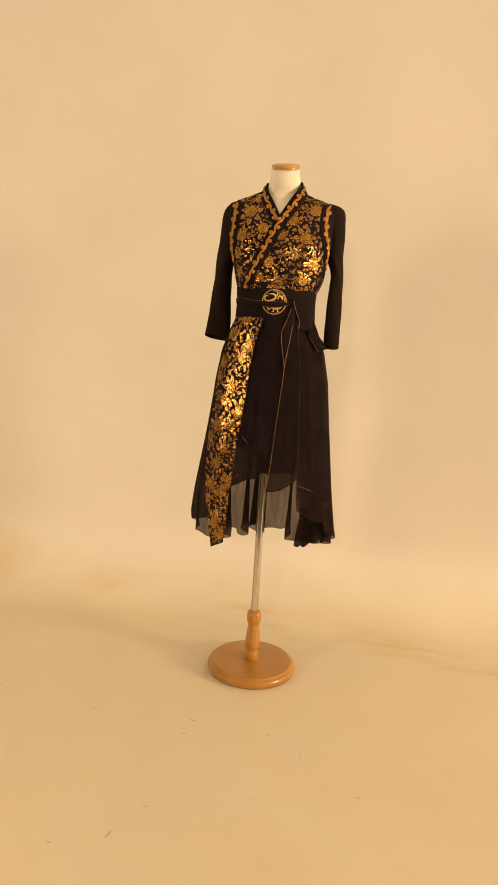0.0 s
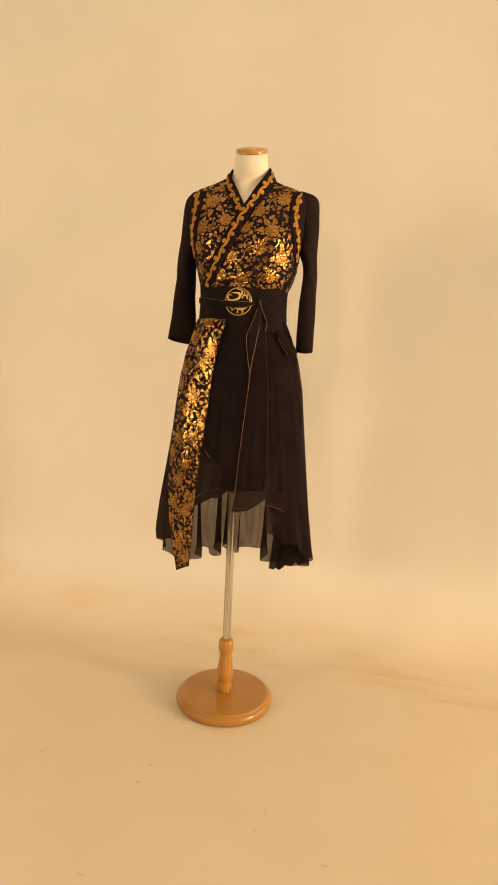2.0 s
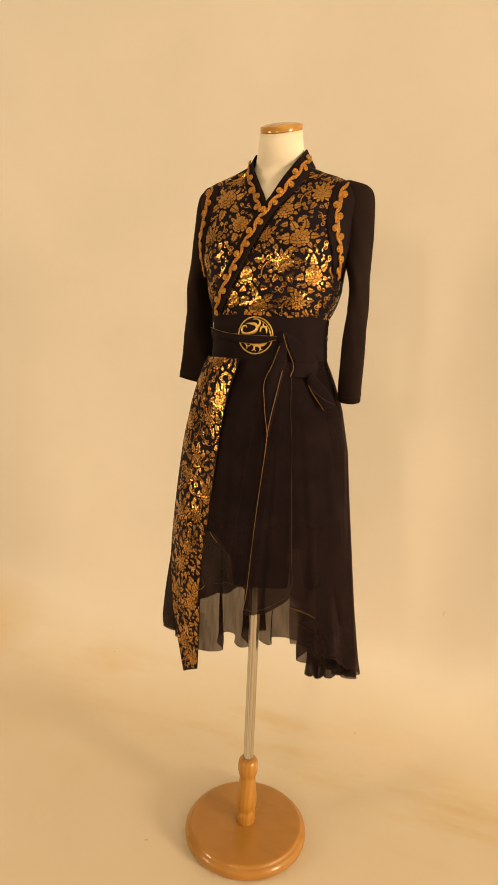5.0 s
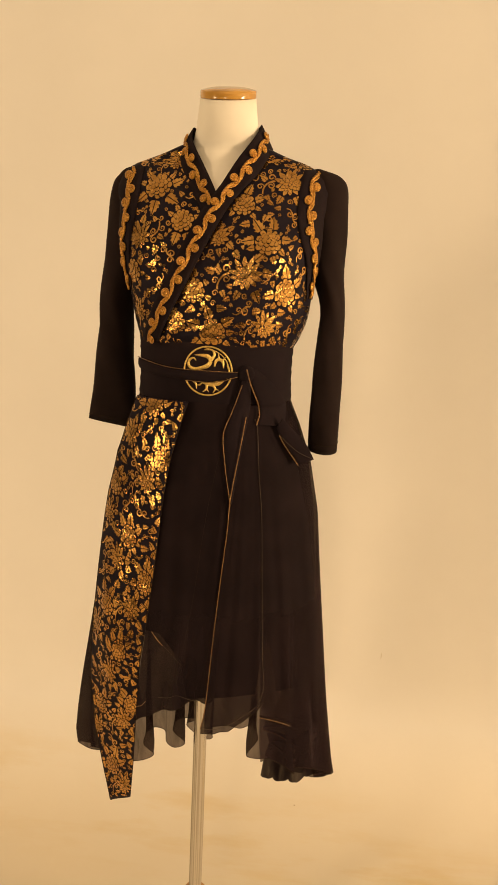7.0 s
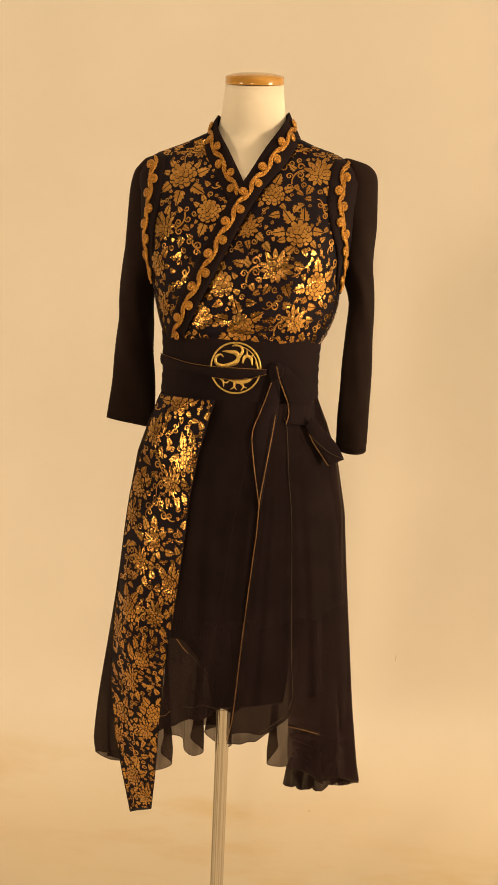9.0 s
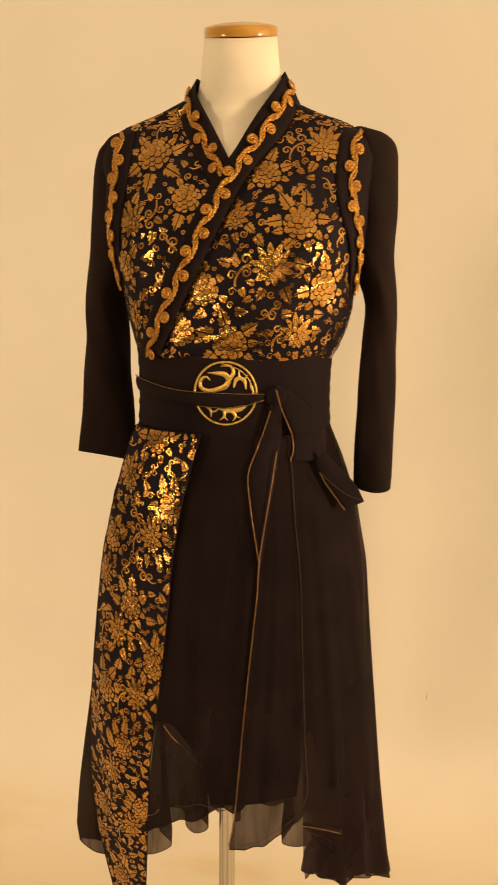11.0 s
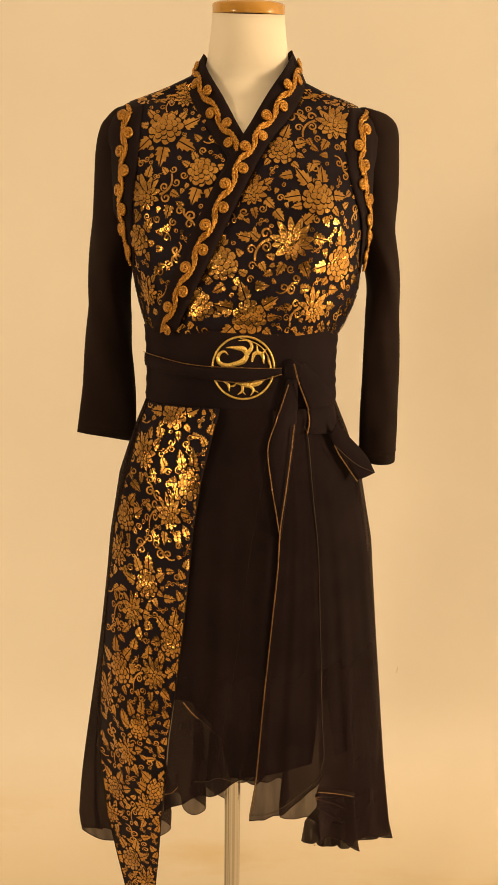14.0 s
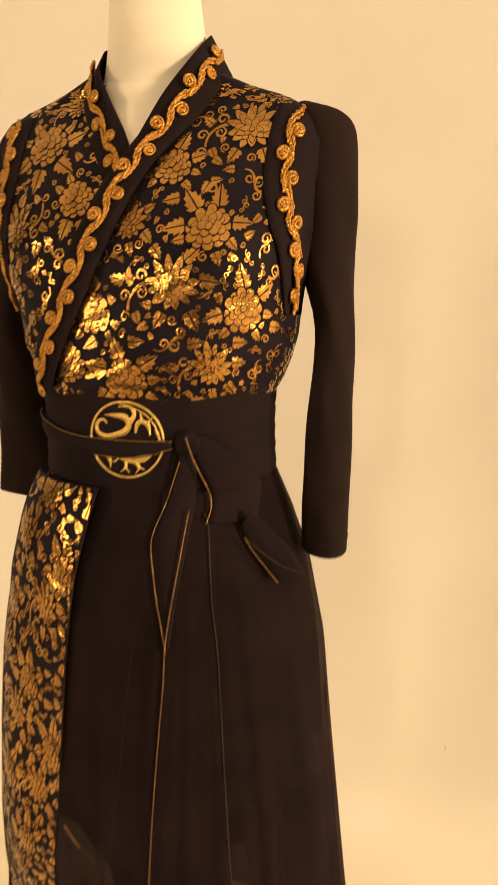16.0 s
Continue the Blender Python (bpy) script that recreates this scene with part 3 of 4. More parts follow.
def peony(R, rng):
    """A ball of scale-like petals, the heart a little above the middle."""
    rings = []
    for level, (count, reach, long, wide, turn) in enumerate(((12, 0.77, 0.27, 0.225, 0.1), (10, 0.54, 0.25, 0.195, 0.45), (6, 0.31, 0.23, 0.185, 0.2), (2, 0.10, 0.17, 0.13, 0.9))):
        for k in range(count):
            way = turn + 2 * math.pi * (k + rng.uniform(-0.14, 0.14)) / count
            rings.append((level, petal(R * reach * rng.uniform(0.95, 1.05), way + rng.uniform(-0.1, 0.1), R * long, R * wide * rng.uniform(0.9, 1.12))))
    return [([(u * (1 - 0.05 * math.sin(3 * v / R)), v + 0.012 * R * level) for u, v in pts], level, dark) for pts, level, dark in layered(rings, 0.00055)]


def lotus(R, rng):
    """A chrysanthemum of pointed petals, longer towards the top."""
    rings = []
    for level, (count, reach, long, wide, turn) in enumerate(((12, 0.72, 0.36, 0.19, 0.2), (10, 0.48, 0.30, 0.165, 0.5), (6, 0.26, 0.24, 0.15, 0.0), (2, 0.08, 0.14, 0.10, 1.2))):
        for k in range(count):
            way = turn + 2 * math.pi * (k + rng.uniform(-0.2, 0.2)) / count
            far = (1 + 0.18 * math.sin(way)) * rng.uniform(0.92, 1.06)
            rings.append((level, petal(R * reach * far, way, R * long * far, R * wide * rng.uniform(0.85, 1.1), 0.5)))
    return layered(rings, 0.00050)


def leaf(L, turn, at=(0, 0)):
    """A lobed leaf in two halves, the rib left open between them."""
    axis = [0.0, 0.07, 0.20, 0.27, 0.45, 0.52, 0.70, 0.76, 1.0]
    wide = [0.04, 0.26, 0.40, 0.27, 0.37, 0.24, 0.26, 0.15, 0.03]
    out = []
    for sg in (1, -1):
        for k in range(8):
            quad = [(sg * 0.030, axis[k]), (sg * wide[k], axis[k] + 0.06 * (k % 2 == 0)), (sg * wide[k + 1], axis[k + 1] + 0.06 * (k % 2 == 1)), (sg * 0.030, axis[k + 1])]
            out.append((turned(quad, turn, at, L), 3, False))
    return out


def strip(pts, widths):
    p = np.asarray(pts, float)
    t = np.gradient(p, axis=0)
    t /= np.linalg.norm(t, axis=1)[:, None] + 1e-12
    nrm = np.stack([-t[:, 1], t[:, 0]], 1)
    a, b = p + nrm * np.asarray(widths)[:, None], p - nrm * np.asarray(widths)[:, None]
    return [([tuple(a[k]), tuple(a[k + 1]), tuple(b[k + 1]), tuple(b[k])], 3, False) for k in range(len(p) - 1)]


def curl(r, turn, hand=1, turns=1.35, at=(0, 0)):
    pts = []
    for w in np.linspace(0, 1, 16):
        rr = r * (1 - 0.78 * w)
        a = turn + hand * turns * 2 * math.pi * w
        pts.append((at[0] + rr * math.cos(a), at[1] + rr * math.sin(a)))
    return strip(pts, r * (0.10 + 0.10 * np.sin(np.linspace(0.2, math.pi, 16))))


def tendril(r, turn, hand):
    c, s = math.cos(turn), math.sin(turn)
    stem = [(u * r, hand * 0.35 * r * math.sin(2.6 * u)) for u in np.linspace(-1, 0.9, 14)]
    polys = strip(turned(stem, turn), r * np.linspace(0.05, 0.10, 14))
    for u, h, q in ((-0.35, 1, 0.36), (0.25, -1, 0.40), (0.78, 1, 0.34)):
        v = hand * 0.35 * math.sin(2.6 * u) + h * hand * q * 0.95
        at = (r * (u * c - v * s), r * (u * s + v * c))
        polys += curl(q * r, turn - h * hand * math.pi / 2, h * hand, 1.25, at)
    return polys


def branch(R):
    """The stem that leaves each chrysanthemum: a quarter bow with curls and small leaves."""
    bow = [(-0.95 * R - 0.90 * R * math.sin(a), -0.75 * R + 0.90 * R * math.cos(a)) for a in np.linspace(0.0, 1.75, 16)]
    out = strip(bow, R * np.linspace(0.075, 0.05, 16))
    out += curl(0.30 * R, -1.4, 1, 1.3, (-1.30 * R, 0.42 * R)) + curl(0.26 * R, 1.4, -1, 1.3, (-1.30 * R, -0.22 * R))
    out += curl(0.24 * R, 0.2, 1, 1.2, (-2.05 * R, -0.35 * R)) + curl(0.22 * R, 0.0, 1, 1.2, (-2.0 * R, -1.15 * R))
    out += leaf(0.62 * R, 0.9, (-1.62 * R, 0.12 * R)) + leaf(0.55 * R, -2.6, (-1.60 * R, -0.95 * R))
    return out


class Print:
    """Gold motifs laid on a surface given by (across, z, lift) -> place; `inside` bounds it."""

    def __init__(self, place, inside, clamp=None):
        self.place, self.inside, self.clamp = place, inside, clamp
        self.verts, self.faces, self.dark, self.taken = [], [], [], []

    def put(self, shapes, u, v, turn=0.0, stretch=1.0):
        for poly, level, dark in shapes:
            pts = [(u + a, v + b * stretch) for a, b in turned(poly, turn)]
            mid = (sum(p[0] for p in pts) / len(pts), sum(p[1] for p in pts) / len(pts))
            if not self.inside(*mid):
                continue
            if self.clamp:
                pts = [self.clamp(*p) for p in pts]
                mid = self.clamp(*mid)
            lift = 0.0004 + 0.00012 * level
            first, n = len(self.verts), len(pts)
            self.verts += [tuple(self.place(*p, lift)) for p in pts]
            if n > 4:
                self.verts.append(tuple(self.place(*mid, lift)))
                self.faces += [(first + k, first + (k + 1) % n, first + n) for k in range(n)]
            else:
                self.faces.append(tuple(range(first, first + n)))
            self.dark += [dark] * (n if n > 4 else 1)

    def free(self, u, v, r, snug=0.88):
        return not any(abs(u - p) < r + q and math.hypot(u - p, v - w) < (r + q) * snug for p, w, q in self.taken)

    def flower(self, kind, u, v, R, turn, rng, stretch=1.0):
        self.put(peony(R, rng) if kind == "peony" else lotus(R, rng), u, v, turn * 0.15, stretch)
        self.taken.append((u, v, R * (0.5 + 0.5 * stretch)))

    def sprigs(self, kind, u, v, R, turn, rng, stretch=1.0):
        """The leaves round a peony, or the branch beside a chrysanthemum, where there is room."""
        if kind == "lotus":
            self.put(branch(R), u, v, turn, stretch)
            for a, b, r in ((-1.35, 0.2, 0.5), (-1.8, -0.4, 0.5), (-1.85, -1.1, 0.45)):
                p, q = turned([(a * R, b * R)], turn)[0]
                self.taken.append((u + p, v + q * stretch, r * R))
        spots = ((176, 1.0), (125, 1.15), (72, 1.15), (22, 1.0), (-20, 0.62), (-150, 0.6), (-62, 0.66)) if kind == "peony" else ((60, 0.75), (8, 0.8), (-55, 0.9), (-110, 0.75))
        for deg, size in spots:
            a = turn + radians(deg + rng.uniform(-7, 7))
            L = R * size * rng.uniform(0.92, 1.08)
            at = (u + R * 1.04 * math.cos(a), v + R * 1.04 * math.sin(a) * stretch)
            mid = (u + (R * 1.04 + L * 0.5) * math.cos(a), v + (R * 1.04 + L * 0.5) * math.sin(a) * stretch)
            if not self.free(*mid, L * 0.32, 0.86):
                continue
            self.put(leaf(L, a - math.pi / 2 + rng.uniform(-0.4, 0.4)), *at, 0.0, stretch)
            self.taken.append((*mid, L * 0.44))

    def fill(self, box, rng, tries=2600, snug=0.86):
        sizes = ((0.0145, "tendril", 0.2), (0.0115, "leaves", 0.35), (0.0105, "tendril", 0.3), (0.0088, "leaf", 0.4), (0.0068, "tendril", 0.3), (0.0062, "leaf", 0.3), (0.0048, "curl", 0.35), (0.0040, "leaf", 0.3), (0.0030, "curl", 0.2))
        for r, kind, share in sizes:
            for _ in range(int(tries * (share + 0.2))):
                u, v = rng.uniform(box[0], box[1]), rng.uniform(box[2], box[3])
                if not self.free(u, v, r, snug):
                    continue
                self.taken.append((u, v, r))
                turn, hand = rng.uniform(0, 6.28), rng.choice((1, -1))
                if kind == "tendril":
                    self.put(tendril(r * 0.98, turn, hand), u, v)
                elif kind == "leaves":
                    self.put(leaf(r * 1.15, turn) + leaf(r * 0.95, turn + 2.2) + curl(r * 0.42, turn, hand, 1.2, (r * 0.3, -r * 0.5)), u, v)
                elif kind == "leaf":
                    self.put(leaf(r * 1.8, 0.0, (0, -0.9 * r)), u, v, turn)
                else:
                    self.put(curl(r * 0.95, turn, hand), u, v)

    def build(self, name, label):
        me = bpy.data.meshes.new(name)
        me.from_pydata(self.verts, [], self.faces)
        for m in (FOIL, SATIN):
            me.materials.append(m)
        me.polygons.foreach_set("material_index", [int(d) for d in self.dark])
        me.polygons.foreach_set("use_smooth", [True] * len(self.faces))
        ob = new(name, me)
        ob.parent = dress
        ob["label"] = label
        ob["kind"] = "stuff"
        return ob


# arc length across the bodice, so that the print keeps its size round the sides
_arc = {}


def arc_table(z, side):
    key = (round(z * 250), 1 if side >= 0 else -1)
    if key not in _arc:
        th = np.linspace(0, radians(115), 70)
        p = np.array([body_at(key[1] * t, key[0] / 250) for t in th])
        _arc[key] = (np.concatenate([[0], np.cumsum(np.linalg.norm(np.diff(p[:, :2], axis=0), axis=1))]), th, np.abs(p[:, 0]))
    return _arc[key]


def to_arc(x, z):
    s, th, xs = arc_table(z, x)
    k = int(np.argmax(xs))
    return math.copysign(float(np.interp(abs(x), xs[:k + 1], s[:k + 1])), x)


def bodice_place(u, z, off=0.0007):
    z = min(max(z, 1.2735), 1.5795)
    s, th, xs = arc_table(z, u)
    t = math.copysign(float(np.interp(abs(u), s, th)), u)
    return body_at(t, z, off)


def bodice_inside(u, z):
    if not 1.276 < z < 1.572:
        return False
    x = bodice_place(u, z)[0]
    if abs(u) > 0.20 or (z > 1.35 and abs(x) > float(np.interp(z, [1.35, 1.40, 1.45], [0.158, 0.150, 0.1385]))):
        return False
    return not (z > vee_z(x) - 0.012 and abs(x) < 0.062)


def braid_lay(u, z, lift):
    return bodice_place(u, z, 0.0030 + lift)


for line, start in ((ARM_W, 0.0), (ARM_E, 1.2)):
    braid([(to_arc(x, z), z) for x, z in smooth_path(line, 60)], wave=0.046, amp=0.0036, curl=0.0064, phase=start, scale=0.96, lay=braid_lay)

rng = random.Random(7)
pr = Print(bodice_place, bodice_inside)
FLOWERS = [(to_arc(x, z), z, kind, R, turn) for kind, x, z, R, turn in (
    ("peony", 0.082, 1.429, 0.0225, 0.0), ("lotus", 0.053, 1.381, 0.0260, 0.0), ("peony", 0.110, 1.359, 0.0225, 0.2), ("peony", -0.024, 1.356, 0.0215, 0.3), ("peony", 0.006, 1.297, 0.0225, 0.4), ("peony", 0.042, 1.485, 0.0190, 0.2),
    ("lotus", 0.106, 1.524, 0.0245, 0.0), ("lotus", 0.082, 1.309, 0.0215, 0.1), ("lotus", 0.008, 1.436, 0.0185, 0.5), ("peony", -0.051, 1.309, 0.0200, 0.6), ("peony", -0.092, 1.513, 0.0240, 3.3), ("lotus", -0.113, 1.434, 0.0225, 3.3),
    ("peony", -0.047, 1.458, 0.0195, 3.0), ("peony", -0.124, 1.384, 0.0200, 0.2), ("lotus", -0.112, 1.324, 0.0175, 3.0), ("peony", 0.128, 1.562, 0.0160, 0.4), ("lotus", -0.070, 1.556, 0.0170, 0.3), ("lotus", 0.146, 1.320, 0.0190, 0.4))]
for u, z, kind, R, turn in FLOWERS:
    pr.flower(kind, u, z, R * 0.87, turn, rng)
for u, z, kind, R, turn in FLOWERS:
    pr.sprigs(kind, u, z, R * 0.87, turn, rng)
pr.fill((-0.20, 0.20, 1.275, 1.575), rng, 5600, 0.96)
pr.build("bodice_print", "gold foil peonies, leaves and scrolls printed on the bodice")

# ---- skirt ----
NS = 440


# hem seen from above, from the west front round the back: turn in degrees, x, y along its deep folds
HEM_PLAN = np.array(smooth_path([
    (52, -0.165, -0.060), (64, -0.205, -0.046), (76, -0.243, -0.012), (86, -0.222, 0.000), (96, -0.218, 0.020), (104, -0.232, 0.048),
    (112, -0.208, 0.058), (120, -0.184, 0.054), (127, -0.156, 0.046), (134, -0.126, 0.050), (140, -0.105, 0.070), (145, -0.132, 0.098),
    (149, -0.124, 0.128), (153, -0.096, 0.127), (157, -0.087, 0.104), (160, -0.068, 0.095), (163, -0.050, 0.106), (166, -0.079, 0.128),
    (169, -0.068, 0.152), (173, -0.022, 0.156), (176, -0.054, 0.142), (180, -0.016, 0.118), (183, 0.003, 0.120), (186, -0.004, 0.138),
    (191, 0.028, 0.146), (197, 0.056, 0.143), (202, 0.078, 0.150), (206, 0.094, 0.126), (210, 0.073, 0.092), (215, 0.094, 0.084),
    (221, 0.120, 0.090)], 400))
HEM_FALL = ([52, 76, 86, 96, 104, 112, 120], [0.545, 0.521, 0.511, 0.490, 0.465, 0.453, 0.441])


def hem_height(turn, y):
    """The hem sinks from the west front to the back, where the deeper folds hang a little higher."""
    return float(np.interp(turn, *HEM_FALL)) + 0.45 * max(0.0, y - 0.095) * (turn > 120)


def outer_skirt():
    """Chiffon from the west front round the back to the east front, longer there, with a rippled hem."""
    bm = bmesh.new()
    t0, t1 = radians(-52), radians(-360 + 31)
    rings, hem = [], []
    for j in range(46):
        v = j / 45
        row = []
        for i in range(NS + 1):
            t = t0 + (t1 - t0) * i / NS
            turn = -math.degrees(t)
            share = max(0.0, min(1.0, (232 - turn) / 14))
            share = share * share * (3 - 2 * share)
            fold = np.array([np.interp(turn, HEM_PLAN[:, 0], HEM_PLAN[:, k]) for k in (1, 2)])
            side = math.sin(t)
            back = max(0.0, -math.cos(t))
            low = 0.500 - 0.014 * side - 0.064 * back + 0.13 * max(0.0, math.cos(t)) + 0.007 * math.sin(5 * t + 1.0) + 0.005 * math.sin(13 * t)
            low = low * (1 - share) + hem_height(turn, fold[1]) * share
            z = 1.196 + (low - 1.196) * v
            a, f, b, cx = skirt_row(z)
            depth = f if math.cos(t) > 0 else b
            flare = v ** 1.8
            if side < 0 and math.cos(t) > 0:
                depth *= 1 - 0.55 * flare * min(1.0, -side * 1.5)
            rip = (0.010 * (1 - 0.8 * max(0.0, -side)) + 0.016 * back) * math.sin(25 * t + 1.5 * math.sin(3 * t)) + 0.006 * math.sin(31 * t + 2.0)
            plain = 1 - 0.02 * v + 0.006 * math.sin(11 * t + 0.8) * math.sin(math.pi * min(1, v * 1.2))
            k = plain + flare * rip / (0.11 + 0.10 * abs(side)) + 0.014 * (1 - 0.8 * max(0.0, -side)) * max(0.0, v - 0.955) / 0.045
            w = t + (0.026 + 0.070 * max(0.0, -math.cos(t) + 0.2)) * (1 - 0.6 * max(0.0, -side)) * flare * math.sin(25 * t + 1.5 * math.sin(3 * t) + 1.2)
            p = np.array((cx + k * a * math.sin(w), -k * depth * math.cos(w), z))
            if share:
                drop = v ** float(np.interp(turn, [96, 118], [2.5, 1.5]))
                slim = plain * (1 - float(np.interp(turn, [96, 130], [0.055, 0.0])) * math.sin(math.pi * v ** 1.4))
                q = np.array((cx + slim * a * math.sin(t), -slim * depth * math.cos(t), z))
                lip = 1 + float(np.interp(turn, [96, 118], [-0.02, 0.05])) * max(0.0, v - 0.96) / 0.04
                q[:2] = q[:2] * (1 - drop) + fold * drop * lip
                p = p * (1 - share) + q * share
            row.append(p)
        rings.append(row)
    rings_mesh(bm, rings, closed=False)
    for f in bm.faces:
        c = f.calc_center_median()
        if c.x < -0.13 and c.y < 0.05:
            f.material_index = 1
        elif c.x > 0.08 and c.z > 0.90:
            f.material_index = 2
        elif c.z > 0.90 and c.y > -0.02:
            f.material_index = 3
    ob = part("overskirt", bm, [CHIFFON, CHIFFON_DOUBLE, CHIFFON_SIDE, LINED], dress, "sheer black chiffon skirt with rippled rolled hem")
    bm = bmesh.new()
    tube(bm, rings[-1], 0.0006, 5)
    part("rolled_hem", bm, HEM, ob)


def lining():
    bm = bmesh.new()
    rings = []
    for j in range(24):
        v = j / 23
        row = []
        for i in range(192):
            t = 2 * math.pi * i / 192
            s, c = math.sin(t), math.cos(t)
            rear = 0.035 * max(0.0, 1 - abs(s - 0.12) / 0.30) ** 0.5 + 0.037 * max(0.0, min(1.0, (-s - 0.12) / 0.30))
            front = 0.09 * max(0.0, min(1.0, (s - 0.51) / 0.04, (0.66 - s) / 0.05)) + float(np.interp(-s, [0.05, 0.085, 0.30, 0.45], [0.0, 0.060, 0.108, 0.108]))
            share = max(0.0, min(1.0, 4 * c))
            low = 0.716 + front * share + rear * (1 - share if c > 0 else 1.0) + 0.004 * math.sin(3 * t + 0.6)
            z = 1.197 + (low - 1.197) * v
            a, f, b, cx = skirt_row(z)
            k = 0.982 - 0.05 * v * abs(math.sin(t)) + 0.010 * v * math.sin(9 * t)
            row.append((cx + k * a * math.sin(t), -k * (f if math.cos(t) > 0 else b) * math.cos(t), z))
        rings.append(row)
    rings_mesh(bm, rings)
    part("skirt_lining", bm, LINING, dress, "opaque black knee-length lining")


def front_layer(name, west, east, top, hem, k, ripple, label, nu=44, nv=40, mat=None, fall=None, upper=None):
    """A chiffon layer on the skirt's front, between two edges x(z), down to hem(u)."""
    bm = bmesh.new()
    rings = []
    for j in range(nv):
        v = j / (nv - 1)
        row = []
        for i in range(nu):
            u = i / (nu - 1)
            z = top + (hem(u) - top) * v
            x = west(z) + (east(z) - west(z)) * u
            p = on_skirt(x, z, k)
            if fall is not None:
                w = max(0.0, min(1.0, (0.71 - z) / 0.23))
                p[0] += 0.012 * max(0.0, (v - 0.93) / 0.07) ** 2 * max(0.0, u - 0.35)
                p[1] = p[1] * (1 - w) + w * (fall + float(np.interp(x, [0.108, 0.123, 0.178, 0.236], [0.052, 0.046, 0.002, 0.020])))
            row.append(p - np.array((0, ripple * v ** 1.5 * (math.sin(u * 15 + 0.6) + 0.6 * math.sin(u * 27 + 2)), 0)))
        rings.append(row)
    rings_mesh(bm, rings, closed=False)
    for f in bm.faces:
        z = f.calc_center_median().z
        f.material_index = 2 if z > 0.86 else 1 if z > 0.60 else 0
    ob = part(name, bm, [mat or CHIFFON_DOUBLE, upper or mat or CHIFFON_DOUBLE, LINED], dress, label)
    bm = bmesh.new()
    tube(bm, rings[-1], 0.0006, 5)
    part("rolled_hem", bm, HEM, ob)


def table(rows):
    rows = sorted(rows)
    zs, xs = [r[0] for r in rows], [r[1] for r in rows]
    return lambda z: float(np.interp(z, zs, xs))


lining()
outer_skirt()
front_layer("front_layer", table([(1.195, -0.060), (1.0, -0.080), (0.9, -0.080), (0.83, -0.081), (0.768, -0.089), (0.66, -0.098)]), table([(1.195, 0.050), (1.0, 0.045), (0.70, 0.032)]), 1.194,
                         lambda u: float(np.interp(u, [0, 0.12, 0.25, 0.45, 0.65, 1.0], [0.664, 0.672, 0.690, 0.694, 0.712, 0.722])) + 0.004 * math.sin(19 * u), 1.022, 0.0022, "shorter sheer black chiffon front layer", mat=CHIFFON_FOLDED)
front_layer("front_layer", table([(1.1987, 0.0348), (1.0507, 0.0455), (0.9617, 0.0397), (0.8456, 0.03), (0.718, 0.0203), (0.6715, 0.0136)]), table([(1.1987, 0.0832), (1.0101, 0.0948), (0.865, 0.1045), (0.7325, 0.1103), (0.6812, 0.1112)]), 1.190,
                    lambda u: float(np.interp(u, [0, 0.2, 0.45, 0.7, 0.9, 1.0], [0.664, 0.662, 0.668, 0.684, 0.700, 0.712])), 1.050, 0.0014, "sheer black chiffon sash tail with cord edge")
EAST_E = table([(1.195, 0.118), (1.0, 0.168), (0.8, 0.196), (0.5, 0.228)])
EAST_W = table([(1.195, 0.075), (1.0, 0.086), (0.88, 0.096), (0.76, 0.104), (0.70, 0.109), (0.66, 0.112), (0.62, 0.114), (0.56, 0.124), (0.5, 0.117), (0.43, 0.109)])
front_layer("front_layer", EAST_W, EAST_E, 1.192, lambda u: float(np.interp(u, [0, 0.12, 0.3, 0.52, 0.75, 1.0], [0.434, 0.430, 0.440, 0.462, 0.474, 0.484])) + 0.011 * (1 - abs(math.sin(13.5 * u + 0.5)) ** 0.6) + 0.002 * math.sin(17 * u), 1.0185, 0.004, "black chiffon layer falling in a cascade fold", nu=130, mat=CHIFFON_CASCADE, upper=CHIFFON_SIDE, fall=0.0)
front_layer("front_layer", table([(1.195, 0.092), (1.0, 0.125), (0.85, 0.155), (0.7, 0.158), (0.5, 0.140)]), EAST_E, 0.86, lambda u: float(np.interp(u, [0, 0.3, 0.6, 1.0], [0.462, 0.472, 0.488, 0.492])) + 0.009 * (1 - abs(math.sin(8.5 * u + 1.2)) ** 0.6), 1.0095, 0.0012, "inner black chiffon fold of the cascade", nu=60, mat=CHIFFON_DOUBLE, fall=0.022)


# brocade panel hanging on the west front
P_W = table([(1.195, -0.1175), (1.112, -0.141), (1.038, -0.161), (0.945, -0.172), (0.823, -0.185), (0.71, -0.191), (0.61, -0.184), (0.494, -0.168), (0.44, -0.161)])
P_E = table([(1.195, -0.026), (1.158, -0.036), (1.11, -0.048), (1.053, -0.0570), (0.995, -0.0625), (0.912, -0.071), (0.834, -0.081), (0.768, -0.091), (0.684, -0.099), (0.54, -0.112), (0.45, -0.122)])


def panel_place(x, z, off=0.0):
    p = on_skirt(x, z, 1.045, off)
    w = max(0.0, min(1.0, (0.78 - z) / 0.33))
    p[1] = p[1] * (1 - w) + w * (-0.062 - 0.10 * (x + 0.16) - off)
    p[1] -= 0.004 * math.sin(55 * x + 4 * z) * min(1.0, (1.195 - z) * 3)
    p[1] -= 0.13 * max(0.0, -0.045 - x) * float(np.interp(z, [1.06, 1.13, 1.175, 1.193], [0.0, 0.7, 1.0, 0.4]))
    p[1] -= float(np.interp(z, [1.05, 1.10, 1.15, 1.188, 1.196], [0.0, 0.0025, 0.0065, 0.0095, 0.0055]))
    return p


bm = bmesh.new()
rings = []
